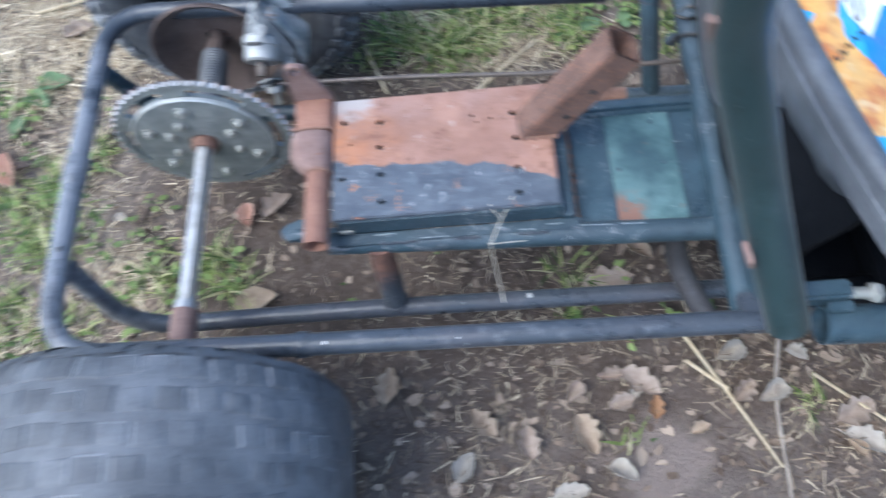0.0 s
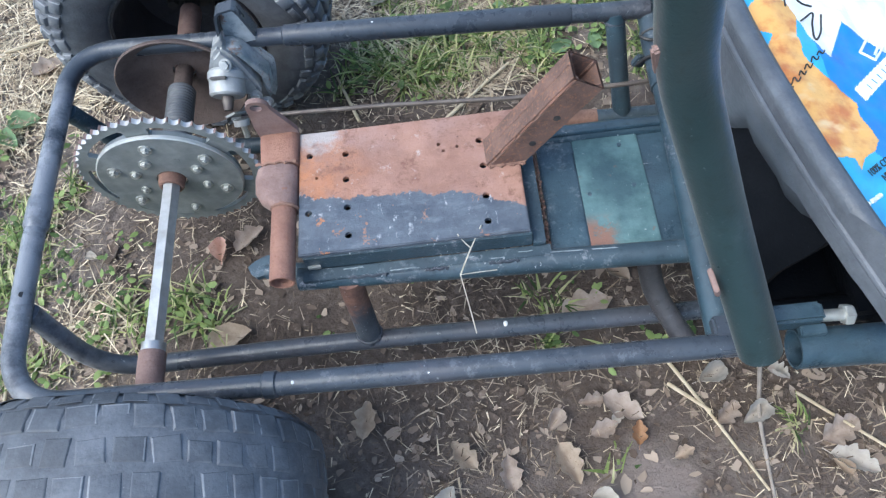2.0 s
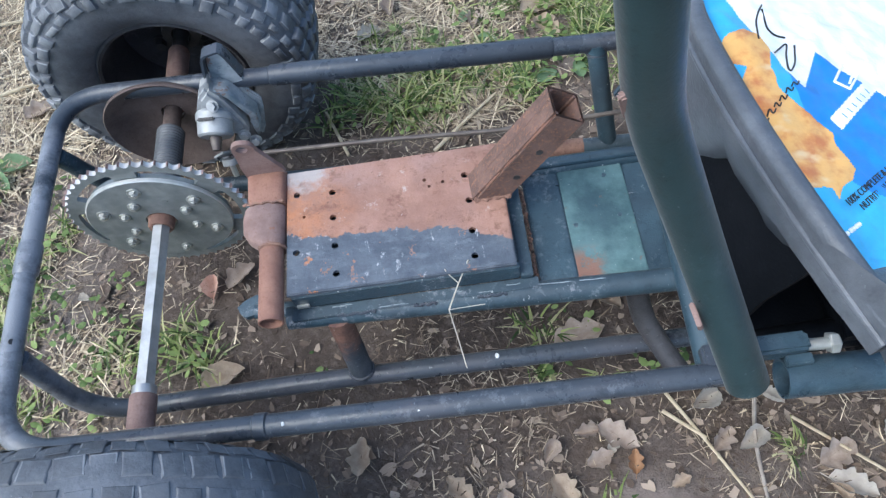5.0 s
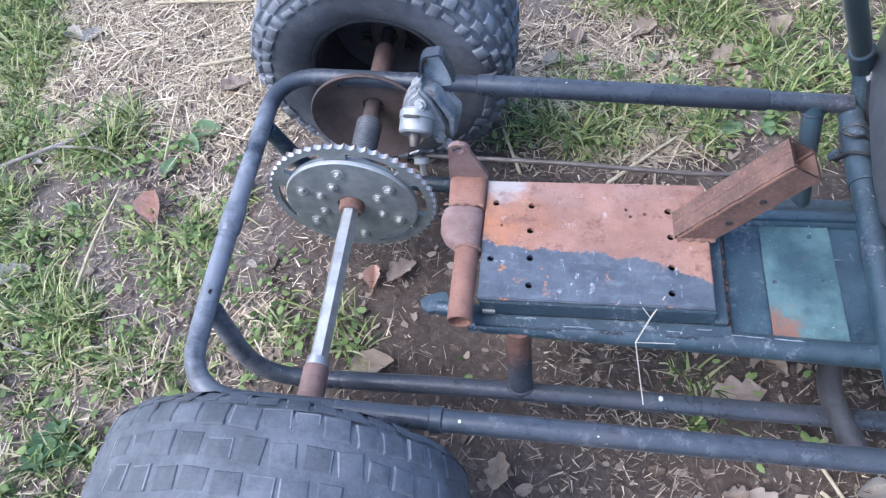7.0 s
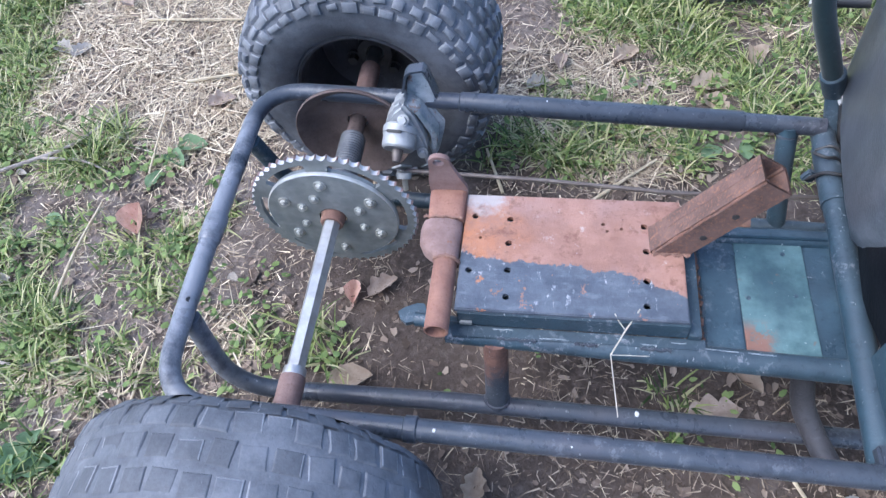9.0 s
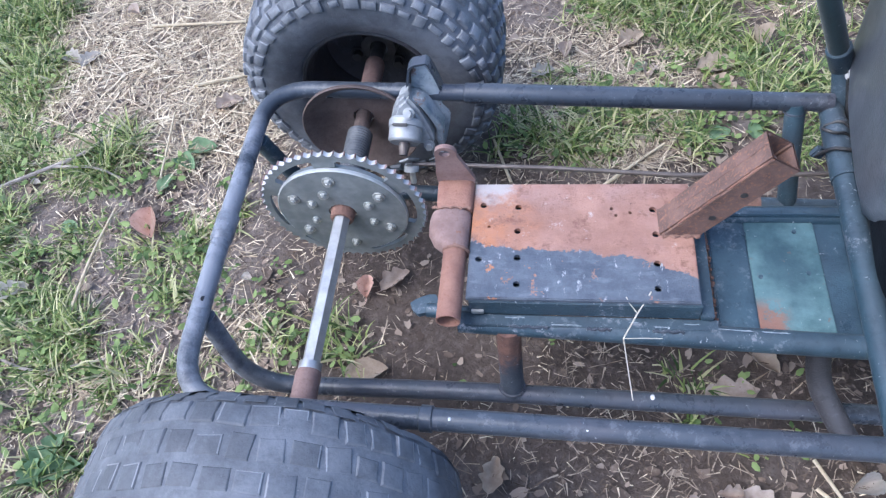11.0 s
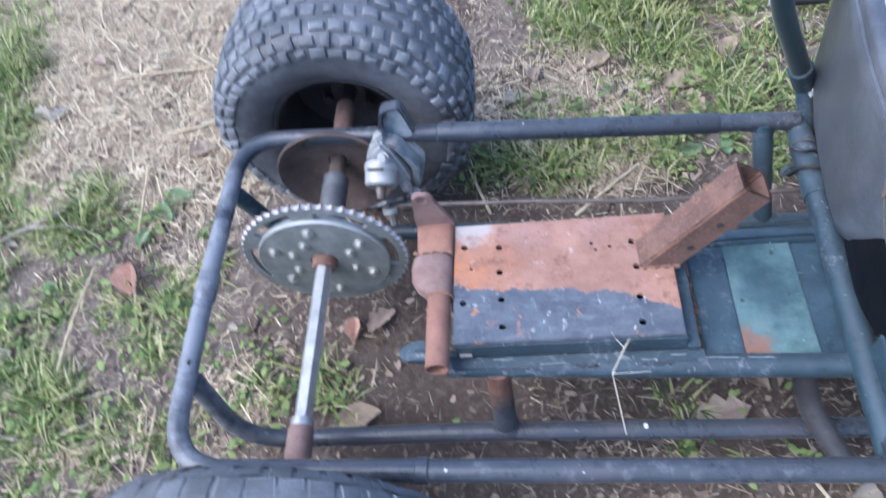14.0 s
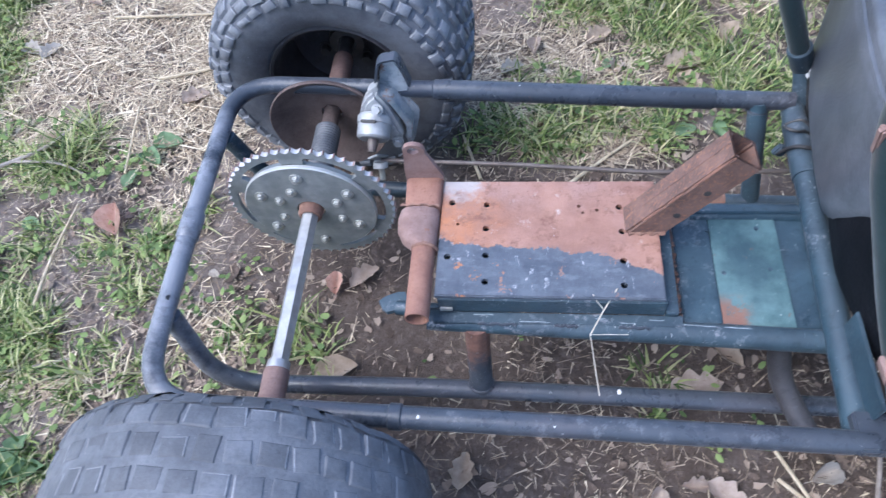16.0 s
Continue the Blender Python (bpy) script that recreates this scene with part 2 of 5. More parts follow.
def plate_material():
    """Engine plate: bare rust, blue-black paint left along one long side, pale primer in a corner."""
    k = Mat("engine_plate_metal", 0.6)
    rust = k.mix(k.noise(16, 6, 0.65, 0.3, 0.7), rgb(0.25, 0.130, 0.094), rgb(0.38, 0.215, 0.160))
    warm = k.ramp(k.math("ADD", k.axis("X"), k.math("MULTIPLY", k.noise(18, 4), 0.10)), 0.36, 0.27)
    rust = k.mix(k.math("MULTIPLY", k.math("MULTIPLY", warm, 0.85), k.noise(30, 6, 0.7, 0.30, 0.62)), rust, rgb(0.45, 0.185, 0.08))
    rust = k.mix(k.math("MULTIPLY", k.noise(9, 5, 0.65, 0.45, 0.70), 0.55), rust, rgb(0.36, 0.235, 0.205))
    rust = k.mix(k.math("MULTIPLY", k.noise(44, 7, 0.78, 0.50, 0.66), 0.75), rust, rgb(0.165, 0.075, 0.05))
    pits = k.math("MULTIPLY", k.noise(150, 4, 0.7, 0.64, 0.69), k.noise(14, 3, 0.5, 0.46, 0.60))
    rust = k.mix(k.math("MULTIPLY", pits, 0.9), rust, rgb(0.10, 0.05, 0.035))
    bare = k.math("MULTIPLY", k.noise(46, 7, 0.8, 0.58, 0.65), k.noise(11, 4, 0.6, 0.45, 0.62))
    rust = k.mix(k.math("MULTIPLY", bare, 0.8), rust, rgb(0.50, 0.43, 0.39))
    blue = k.mix(k.noise(24, 7, 0.7, 0.3, 0.7), rgb(0.058, 0.072, 0.098), rgb(0.115, 0.134, 0.165))
    haze = k.noise(36, 6, 0.7, 0.50, 0.72, (1.0, 2.6, 1.0))
    blue = k.mix(k.math("MULTIPLY", haze, 0.5), blue, rgb(0.20, 0.22, 0.255))
    scratch = k.math("MULTIPLY", k.noise(80, 6, 0.75, 0.57, 0.63, (1.0, 0.35, 1.0)), k.noise(22, 5, 0.65, 0.46, 0.56))
    blue = k.mix(k.math("MULTIPLY", scratch, 0.9), blue, rgb(0.50, 0.51, 0.53))
    edge = k.math("ADD", k.axis("Y"), k.math("MULTIPLY", k.math("SUBTRACT", k.noise(26, 7, 0.75), 0.5), 0.034))
    edge = k.math("ADD", edge, k.math("MULTIPLY", k.axis("X"), 0.10))
    edge = k.math("ADD", edge, k.math("MULTIPLY", k.ramp(k.axis("X"), 0.41, 0.47), 0.018))
    side = k.ramp(edge, -0.0835, -0.0805)
    patch = k.math("MULTIPLY", k.noise(38, 6, 0.7, 0.61, 0.63), 0.9)
    c = k.mix(k.math("MAXIMUM", side, patch), blue, rust)
    rimline = k.math("MULTIPLY", k.ramp(edge, -0.0855, -0.0838), k.ramp(edge, -0.0795, -0.0815))
    c = k.mix(k.math("MULTIPLY", rimline, k.noise(70, 4, 0.6, 0.58, 0.72)), c, rgb(0.40, 0.37, 0.365))
    pale = k.math("MULTIPLY", k.ramp(k.math("ADD", k.axis("Y"), k.math("MULTIPLY", k.noise(40, 5, 0.7), 0.05)), -0.024, 0.004),
                  k.ramp(k.math("SUBTRACT", k.axis("X"), k.math("MULTIPLY", k.noise(50, 5, 0.7), 0.05)), 0.240, 0.218))
    c = k.mix(k.math("MULTIPLY", pale, 0.85), c, rgb(0.42, 0.395, 0.385))
    return k.done(c, k.ramp(k.noise(40, 5), -0.7, 1.5), k.math("ADD", k.noise(300, 5, 0.7), k.noise(70, 6, 0.75)), 0.0010, 0.6)


PLATE = plate_material()


def pan_material():
    """Battery pan: teal paint bleached in a wavy ring, dark in the middle, rust in a corner."""
    k = Mat("teal_pan_paint", 0.5)
    c = k.mix(k.noise(22, 6, 0.65, 0.3, 0.7), rgb(0.048, 0.098, 0.112), rgb(0.125, 0.215, 0.225))
    far = k.math("ADD", k.math("ABSOLUTE", k.math("SUBTRACT", k.axis("X"), 0.583), 0.0), k.math("MULTIPLY", k.math("ABSOLUTE", k.math("SUBTRACT", k.axis("Y"), -0.105), 0.0), 0.75))
    far = k.math("ADD", far, k.math("MULTIPLY", k.math("SUBTRACT", k.noise(28, 5, 0.65), 0.5), 0.06))
    c = k.mix(k.math("MULTIPLY", k.ramp(far, 0.062, 0.010), 0.75), c, rgb(0.030, 0.064, 0.086))
    c = k.mix(k.math("MULTIPLY", k.ramp(far, 0.080, 0.105), 0.8), c, rgb(0.050, 0.105, 0.122))
    rx = k.ramp(k.math("ABSOLUTE", k.math("SUBTRACT", k.axis("X"), 0.553), 0.0), 0.030, 0.010)
    ry = k.ramp(k.axis("Y"), -0.142, -0.168)
    rusty = k.math("MULTIPLY", k.math("MULTIPLY", rx, ry), k.noise(34, 7, 0.75, 0.40, 0.50))
    c = k.mix(k.math("MULTIPLY", rusty, 0.85), c, rgb(0.25, 0.12, 0.08))
    c = k.mix(k.math("MULTIPLY", k.noise(50, 6, 0.75, 0.62, 0.68), 0.6), c, rgb(0.17, 0.10, 0.075))
    c = k.mix(k.noise(210, 3, 0.6, 0.69, 0.73), c, rgb(0.30, 0.36, 0.37))
    return k.done(c, k.ramp(k.noise(35), -0.6, 1.3), k.noise(300, 4), 0.0006, 0.5)


PANEL = pan_material()
PANCOAT = painted("dark_teal_paint", rgb(0.020, 0.046, 0.068), rgb(0.040, 0.084, 0.116), 0.74, 0.08, 0.4, 0.1, (-0.6, 1.9), 0.0005)
RIM = painted("black_rim_paint", rgb(0.022, 0.022, 0.026), rgb(0.042, 0.042, 0.047), 0.70, 0.1, 0.15, 0.15)

# ---- mesh helpers ----


def linked(name, bm, material, smooth=35):
    me = bpy.data.meshes.new(name)
    bm.normal_update()
    bm.to_mesh(me)
    bm.free()
    for mt in (material if isinstance(material, (list, tuple)) else [material]):
        me.materials.append(mt)
    if smooth:
        me.polygons.foreach_set("use_smooth", [True] * len(me.polygons))
        me.set_sharp_from_angle(angle=radians(smooth))
    return new(name, me)


def part(name, bm, material, parent, label="", smooth=35):
    ob = linked(name, bm, material, smooth)
    ob.parent = parent
    if label:
        tagged(ob, label)
    return ob


def rounded(points, radius, steps=6):
    """A polyline whose corners are bent with the given radius."""
    pts = [Vector(p) for p in points]
    out = [pts[0]]
    for a, b, c in zip(pts, pts[1:], pts[2:]):
        u, v = (a - b), (c - b)
        r = min(radius, u.length * 0.48, v.length * 0.48)
        p, q = b + u.normalized() * r, b + v.normalized() * r
        for k in range(steps + 1):
            s = k / steps
            out.append(p * (1 - s) ** 2 + b * 2 * s * (1 - s) + q * s * s)
    return out + [pts[-1]]


def add_tube(bm, points, r, segs=16, caps=True, radii=None, hollow=0.0):
    """Sweeps a ring along the points into bm."""
    pts = [Vector(p) for p in points]
    tan = [(pts[min(k + 1, len(pts) - 1)] - pts[max(k - 1, 0)]).normalized() for k in range(len(pts))]
    up = Vector((0, 0, 1)) if abs(tan[0].z) < 0.9 else Vector((0, 1, 0))
    side = tan[0].cross(up).normalized()
    rings = []
    for k, (p, t) in enumerate(zip(pts, tan)):
        side = (side - t * side.dot(t)).normalized()
        over = t.cross(side)
        rr = radii[k] if radii else r
        rings.append([bm.verts.new(p + (side * math.cos(a) + over * math.sin(a)) * rr) for a in (2 * math.pi * j / segs for j in range(segs))])
    for u, v in zip(rings, rings[1:]):
        for j in range(segs):
            bm.faces.new((u[j], u[(j + 1) % segs], v[(j + 1) % segs], v[j]))
    if hollow:
        inner = []
        for ring, p, t, s in ((rings[0], pts[0], tan[0], 1), (rings[-1], pts[-1], tan[-1], -1)):
            lip = [bm.verts.new(p + (v.co - p) * hollow) for v in ring]
            deep = [bm.verts.new(p + (v.co - p) * hollow + t * s * r * 2.2) for v in ring]
            for j in range(segs):
                q = (j + 1) % segs
                bm.faces.new((ring[j], lip[j], lip[q], ring[q]) if s > 0 else (ring[q], lip[q], lip[j], ring[j]))
                bm.faces.new((lip[j], deep[j], deep[q], lip[q]) if s > 0 else (lip[q], deep[q], deep[j], lip[j]))
            bm.faces.new(deep)
    elif caps:
        bm.faces.new(list(reversed(rings[0])))
        bm.faces.new(rings[-1])
    return bm


def tube(points, r, **kw):
    return add_tube(bmesh.new(), points, r, **kw)


def lathe(bm, profile, centre, segs=48, close=True):
    """Turns (axial, radius) pairs about the y axis through centre."""
    cx, cy, cz = centre
    rings = []
    for a, r in profile:
        if r <= 1e-6:
            rings.append([bm.verts.new((cx, cy + a, cz))])
        else:
            rings.append([bm.verts.new((cx + r * math.cos(w), cy + a, cz + r * math.sin(w))) for w in (2 * math.pi * j / segs for j in range(segs))])
    pairs = list(zip(rings, rings[1:] + (rings[:1] if close else [])))
    for u, v in pairs:
        for j in range(segs):
            q = (j + 1) % segs
            face = [u[0] if len(u) == 1 else u[j], *([u[q]] if len(u) > 1 else []), *([v[q]] if len(v) > 1 else []), v[0] if len(v) == 1 else v[j]]
            if len(face) > 2:
                bm.faces.new(face)
    return bm


def box(bm, lo, hi, m=None, bevel=0.0):
    """An axis-aligned block from lo to hi, moved by m."""
    made = bmesh.ops.create_cube(bm, size=1.0)["verts"]
    lo, hi = Vector(lo), Vector(hi)
    for v in made:
        v.co = Vector([(lo[k] + hi[k]) / 2 + v.co[k] * (hi[k] - lo[k]) for k in range(3)])
    if m is not None:
        for v in made:
            v.co = m @ v.co
    if bevel:
        edges = list({e for v in made for e in v.link_edges})
        bmesh.ops.bevel(bm, geom=edges, offset=bevel, segments=2, affect="EDGES")
    return bm


def hexbolt(at, axis, r=0.008, h=0.006, shank=0.0):
    """A hexagon head with a washer on its face, along axis."""
    bm = bmesh.new()
    at, axis = Vector(at), Vector(axis).normalized()
    add_tube(bm, [at, at + axis * 0.0018], r * 1.45, segs=16)
    add_tube(bm, [at + axis * 0.0018, at + axis * (h + 0.0018)], r, segs=6)
    if shank:
        add_tube(bm, [at + axis * (h + 0.0018), at + axis * (h + shank)], r * 0.55, segs=10)
    return bm

# ---- ground ----


def clamp(v, lo=0.0, hi=1.0):
    return max(lo, min(hi, v))


def lie(x, y):
    """Height of the soil."""
    h = 0.010 * noise.noise((x * 2.3, y * 2.3, 3.1)) + 0.006 * noise.noise((x * 9, y * 9, 1.7)) + 0.002 * noise.noise((x * 40, y * 40, 5.0))
    return h - 0.006 + 0.02 * clamp((-x - 0.1) / 0.5) * clamp((1.5 + x) / 0.6)


def ground_material():
    k = Mat("trodden_soil", 0.95, 0.0, 0.2)
    c = k.mix(k.noise(5, 6, 0.6, 0.3, 0.7), rgb(0.068, 0.052, 0.044), rgb(0.128, 0.100, 0.084))
    c = k.mix(k.noise(70, 6, 0.7, 0.45, 0.78), c, rgb(0.205, 0.163, 0.136))
    c = k.mix(k.noise(190, 5, 0.7, 0.56, 0.72), c, rgb(0.060, 0.046, 0.038))
    # a trodden patch of pale clay
    clay = k.math("ADD", k.math("ABSOLUTE", k.math("SUBTRACT", k.axis("X"), 0.60), 0.0), k.math("ABSOLUTE", k.math("SUBTRACT", k.axis("Y"), -0.435), 0.0))
    clay = k.math("ADD", clay, k.math("MULTIPLY", k.math("SUBTRACT", k.noise(22, 6, 0.65), 0.5), 0.10))
    c = k.mix(k.math("MULTIPLY", k.ramp(clay, 0.10, 0.055), 0.7), c, rgb(0.27, 0.215, 0.19))
    far = k.math("MAXIMUM", k.ramp(k.math("ABSOLUTE", k.axis("X"), 0.0), 0.9, 2.0), k.ramp(k.math("ABSOLUTE", k.axis("Y"), 0.0), 0.9, 2.0))
    # paler grey earth behind, beyond and in front of the frame
    stray = k.math("MULTIPLY", k.math("SUBTRACT", k.noise(5, 6, 0.65), 0.5), 0.5)
    open_x = k.ramp(k.math("ADD", k.axis("X"), stray), -0.02, -0.26)
    open_y = k.math("MULTIPLY", k.ramp(k.math("ADD", k.axis("Y"), stray), 0.14, 0.40), 0.7)
    near_y = k.math("MULTIPLY", k.ramp(k.math("ADD", k.axis("Y"), stray), -0.26, -0.42), 0.45)
    open_y = k.math("MAXIMUM", open_y, near_y)
    dry = k.math("MULTIPLY", k.math("MAXIMUM", open_x, open_y), k.noise(9, 6, 0.7, 0.34, 0.60))
    dry = k.math("MULTIPLY", dry, k.math("SUBTRACT", 1.0, far))
    c = k.mix(k.math("MULTIPLY", dry, 0.85), c, rgb(0.29, 0.245, 0.22))
    lawn = k.mix(k.noise(3, 7, 0.7, 0.35, 0.65), rgb(0.12, 0.15, 0.05), rgb(0.30, 0.25, 0.16))
    c = k.mix(k.math("MULTIPLY", far, k.noise(2.3, 6, 0.65, 0.35, 0.6)), c, lawn)
    return k.done(c, None, k.noise(160, 8, 0.7), 0.006, 0.8)


def ground():
    bm = bmesh.new()
    ticks = [-600, -150, -40, -12, -6, -4] + [-2.6 + 0.02 * k for k in range(261)] + [4, 6, 12, 40, 150, 600]
    rows = []
    for y in ticks:
        rows.append([bm.verts.new((x, y, lie(x, y) if abs(x) < 2.7 and abs(y) < 2.7 else -0.006)) for x in ticks])
    for u, v in zip(rows, rows[1:]):
        for a, b, c, d in zip(u, u[1:], v[1:], v):
            bm.faces.new((a, b, c, d))
    return tagged(linked("ground", bm, ground_material(), 180), "bare brown soil with sparse lawn and straw", "ground", kind="structure")


ground()

# ---- go-kart frame ----


def ink_white():
    have = bpy.data.materials.get("white_spot")
    return have or rusted("white_spot", rgb(0.62, 0.63, 0.64), rgb(0.75, 0.76, 0.77), rgb(0.5, 0.5, 0.5))


kart = tagged(new("go_kart"), "unfinished go-kart frame in chipped dark blue-green paint, without engine", "go-kart")
RT = 0.0128
LZ, LO, AX = 0.262, 0.10, 0.2


def weld(at, axis, r, name="weld_bead"):
    """A lumpy weld bead round a tube."""
    at, axis = Vector(at), Vector(axis).normalized()
    s = axis.orthogonal().normalized()
    u = axis.cross(s)
    pts, radii = [], []
    for k in range(25):
        a = 2 * math.pi * k / 24
        wob = noise.noise((at.x * 50 + k * 0.9, at.y * 50, k * 0.7))
        pts.append(at + (s * math.cos(a) + u * math.sin(a)) * r + axis * 0.0016 * wob)
        radii.append(0.0024 + 0.0009 * wob)
    return part(name, tube(pts, 0.0024, segs=6, radii=radii), RUST if abs(axis.y) > 0.9 else RAIL, kart)


loop = rounded([(0.675, 0.1445, LZ), (0.03, 0.190, LZ), (-0.138, 0.200, LZ), (-0.140, -0.10, LZ), (-0.133, -0.316, LZ), (0.16, -0.322, LZ), (0.665, -0.331, LZ)], 0.075, 8)
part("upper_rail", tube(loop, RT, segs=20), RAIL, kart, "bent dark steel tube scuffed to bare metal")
part("rail_sleeve", tube([(0.172, 0.1800, LZ), (0.174, 0.1798, LZ), (0.568, 0.1520, LZ), (0.571, 0.1518, LZ)], 0.0150, segs=20, radii=[0.0132, 0.0150, 0.0150, 0.0132]), RAIL, kart, "scuffed dark tube sleeved over the rail")
for a, b in (((-0.1395, -0.092, LZ), (-0.1390, -0.045, LZ)), ((0.162, -0.3220, LZ), (0.178, -0.3223, LZ))):
    part("splice_collar", tube([a, Vector(a) * 0.9 + Vector(b) * 0.1, Vector(a) * 0.1 + Vector(b) * 0.9, b], RT, radii=[RT, RT + 0.0022, RT + 0.0022, RT]), RAIL, kart)
# thin dark disc stands for the shade inside a bolt hole
part("bolt_hole_disc", tube([(-0.1325, -0.185, LZ + 0.0098), (-0.1309, -0.185, LZ + 0.0113)], 0.0036, segs=12), DARKSTEEL, kart)

near_low = rounded([(-0.133, -0.20, LZ - 0.01), (-0.118, -0.228, LO + 0.002), (0.2, -0.224, LO), (0.95, -0.236, LO)], 0.09, 8)
part("lower_rail", tube(near_low, RT, segs=18), RAIL, kart)
far_low = rounded([(-0.135, 0.10, LZ - 0.01), (-0.115, 0.130, LO + 0.002), (0.2, 0.110, LO), (0.95, 0.078, LO)], 0.09, 8)
part("lower_rail", tube(far_low, RT, segs=18), PAINT, kart)
part("lower_rail_sleeve", tube([(0.50, 0.0972, LO), (0.612, 0.0924, LO)], 0.0145, segs=18), RUST, kart)
part("cross_member", tube([(0.677, 0.158, 0.250), (0.657, -0.320, 0.250)], 0.0155, segs=20), PAINT, kart)
part("clamp_sleeve", tube([(0.6752, 0.115, 0.250), (0.6712, 0.020, 0.250)], 0.0175, segs=20), PAINT, kart)
part("strut", tube([(0.2520, -0.194, 0.235), (0.2535, -0.222, LO)], 0.0155), STRUTCOAT, kart, "rust-stained strut")
weld((0.2535, -0.2195, LO + 0.012), (0, -0.2, -1), 0.0158)
part("strut", tube(rounded([(0.606, -0.192, 0.236), (0.612, -0.205, 0.200), (0.620, -0.223, 0.165), (0.640, -0.256, 0.140), (0.660, -0.296, 0.130)], 0.05), 0.0138), RIM, kart)
part("strut", tube(rounded([(0.629, 0.146, LZ), (0.640, 0.122, 0.18), (0.651, 0.093, LO)], 0.05), 0.0135), PAINT, kart)
weld((0.630, 0.144, LZ - 0.013), (0, -0.2, -1), 0.0138)
part("mount_rail", tube([(0.192, -0.1875, 0.236), (0.663, -0.2065, 0.236)], 0.0140, segs=18), PAINT, kart)
bm = bmesh.new()
ragged = random.Random(4)
rim_pts = [(0.150 + 0.022 * q * math.cos(w), -0.163 + 0.019 * q * math.sin(w)) for w, q in ((0.524 * k, ragged.uniform(0.6, 1.1)) for k in range(12))]
for z in (0.2290, 0.2345):
    bm.faces.new([bm.verts.new((x, y, z + ragged.uniform(-0.002, 0.002))) for x, y in rim_pts])
bm.verts.ensure_lookup_table()
for k in range(12):
    bm.faces.new((bm.verts[k], bm.verts[(k + 1) % 12], bm.verts[12 + (k + 1) % 12], bm.verts[12 + k]))
bmesh.ops.recalc_face_normals(bm, faces=bm.faces)
add_tube(bm, [(0.150, -0.1715, 0.233), (0.205, -0.176, 0.236)], 0.0090, segs=14)
part("rail_stub", bm, PAINT, kart, "ragged torn steel at the rail end")
part("mount_rail", tube([(0.150, -0.026, 0.236), (0.688, -0.026, 0.236)], 0.0125, segs=18), PAINT, kart)
for at, r in (((0.4345, -0.2265, LO + 0.0125), 0.0030), ((0.197, -0.3255, LZ + 0.0122), 0.0019), ((0.343, -0.3300, LZ + 0.0116), 0.0012), ((0.300, 0.1700, LZ + 0.0146), 0.0013)):
    bm = bmesh.new()
    bmesh.ops.create_icosphere(bm, subdivisions=2, radius=r, matrix=Matrix.Translation(at) @ Matrix.Diagonal((1.0, 1.3, 0.35, 1)))
    part("white_spot", bm, ink_white(), kart, "dried white spot")
# corner bracket at the end of the cross member
bm = box(bmesh.new(), (0.645, -0.343, 0.254), (0.684, -0.300, 0.272), bevel=0.003)
part("corner_bracket", bm, RAIL, kart, "bare scuffed steel bracket")
bm = box(bmesh.new(), (0.662, -0.31, 0.262), (0.6665, -0.20, 0.300), bevel=0.001)
part("seat_flange", bm, PAINT, kart)
bm = box(bmesh.new(), (-0.014, -0.003, -0.016), (0.004, 0.006, 0.002), pose(0.659, 0.074, 0.246, 0, 30, 10), 0.002)
part("cable_tab", bm, PAINT, kart)
for pts, r in (([(0.668, 0.098, 0.262), (0.664, 0.088, 0.272), (0.676, 0.078, 0.274), (0.694, 0.086, 0.268), (0.700, 0.070, 0.256)], 0.0022), ([(0.660, 0.070, 0.240), (0.672, 0.060, 0.268), (0.690, 0.052, 0.272), (0.706, 0.060, 0.262)], 0.0026), ([(0.672, 0.106, 0.258), (0.690, 0.104, 0.272), (0.704, 0.094, 0.262)], 0.0020)):
    pts = [(x - 0.014, y, z) for x, y, z in pts]
    part("cable", tube(rounded(pts, 0.012, 5), r, segs=8), DARKSTEEL, kart, "short dark cable wound on the cross member")

# ---- engine plate ----


def plate_with_holes(lo, hi, holes, thick):
    """A rectangle in z with round holes, lo and hi its corners at the top face."""
    bm = bmesh.new()
    loops = [[(lo[0], lo[1]), (hi[0], lo[1]), (hi[0], hi[1]), (lo[0], hi[1])]]
    for hx, hy, r in holes:
        loops.append([(hx + r * math.cos(2 * math.pi * k / 14), hy + r * math.sin(2 * math.pi * k / 14)) for k in range(14)])
    edges = []
    for lp in loops:
        vs = [bm.verts.new((x, y, lo[2])) for x, y in lp]
        edges += [bm.edges.new((a, b)) for a, b in zip(vs, vs[1:] + vs[:1])]
    bmesh.ops.triangle_fill(bm, edges=edges, use_beauty=True, normal=(0, 0, 1))
    ext = bmesh.ops.extrude_face_region(bm, geom=list(bm.faces))
    for v in [g for g in ext["geom"] if isinstance(g, bmesh.types.BMVert)]:
        v.co.z -= thick
    bmesh.ops.recalc_face_normals(bm, faces=bm.faces)
    outer = [e for e in bm.edges if all(abs(v.co.z - lo[2]) < 1e-6 and (min(abs(v.co.x - lo[0]), abs(v.co.x - hi[0])) < 1e-6) and (min(abs(v.co.y - lo[1]), abs(v.co.y - hi[1])) < 1e-6) for v in e.verts)]
    bmesh.ops.bevel(bm, geom=outer, offset=0.0014, segments=2, affect="EDGES")
    return bm


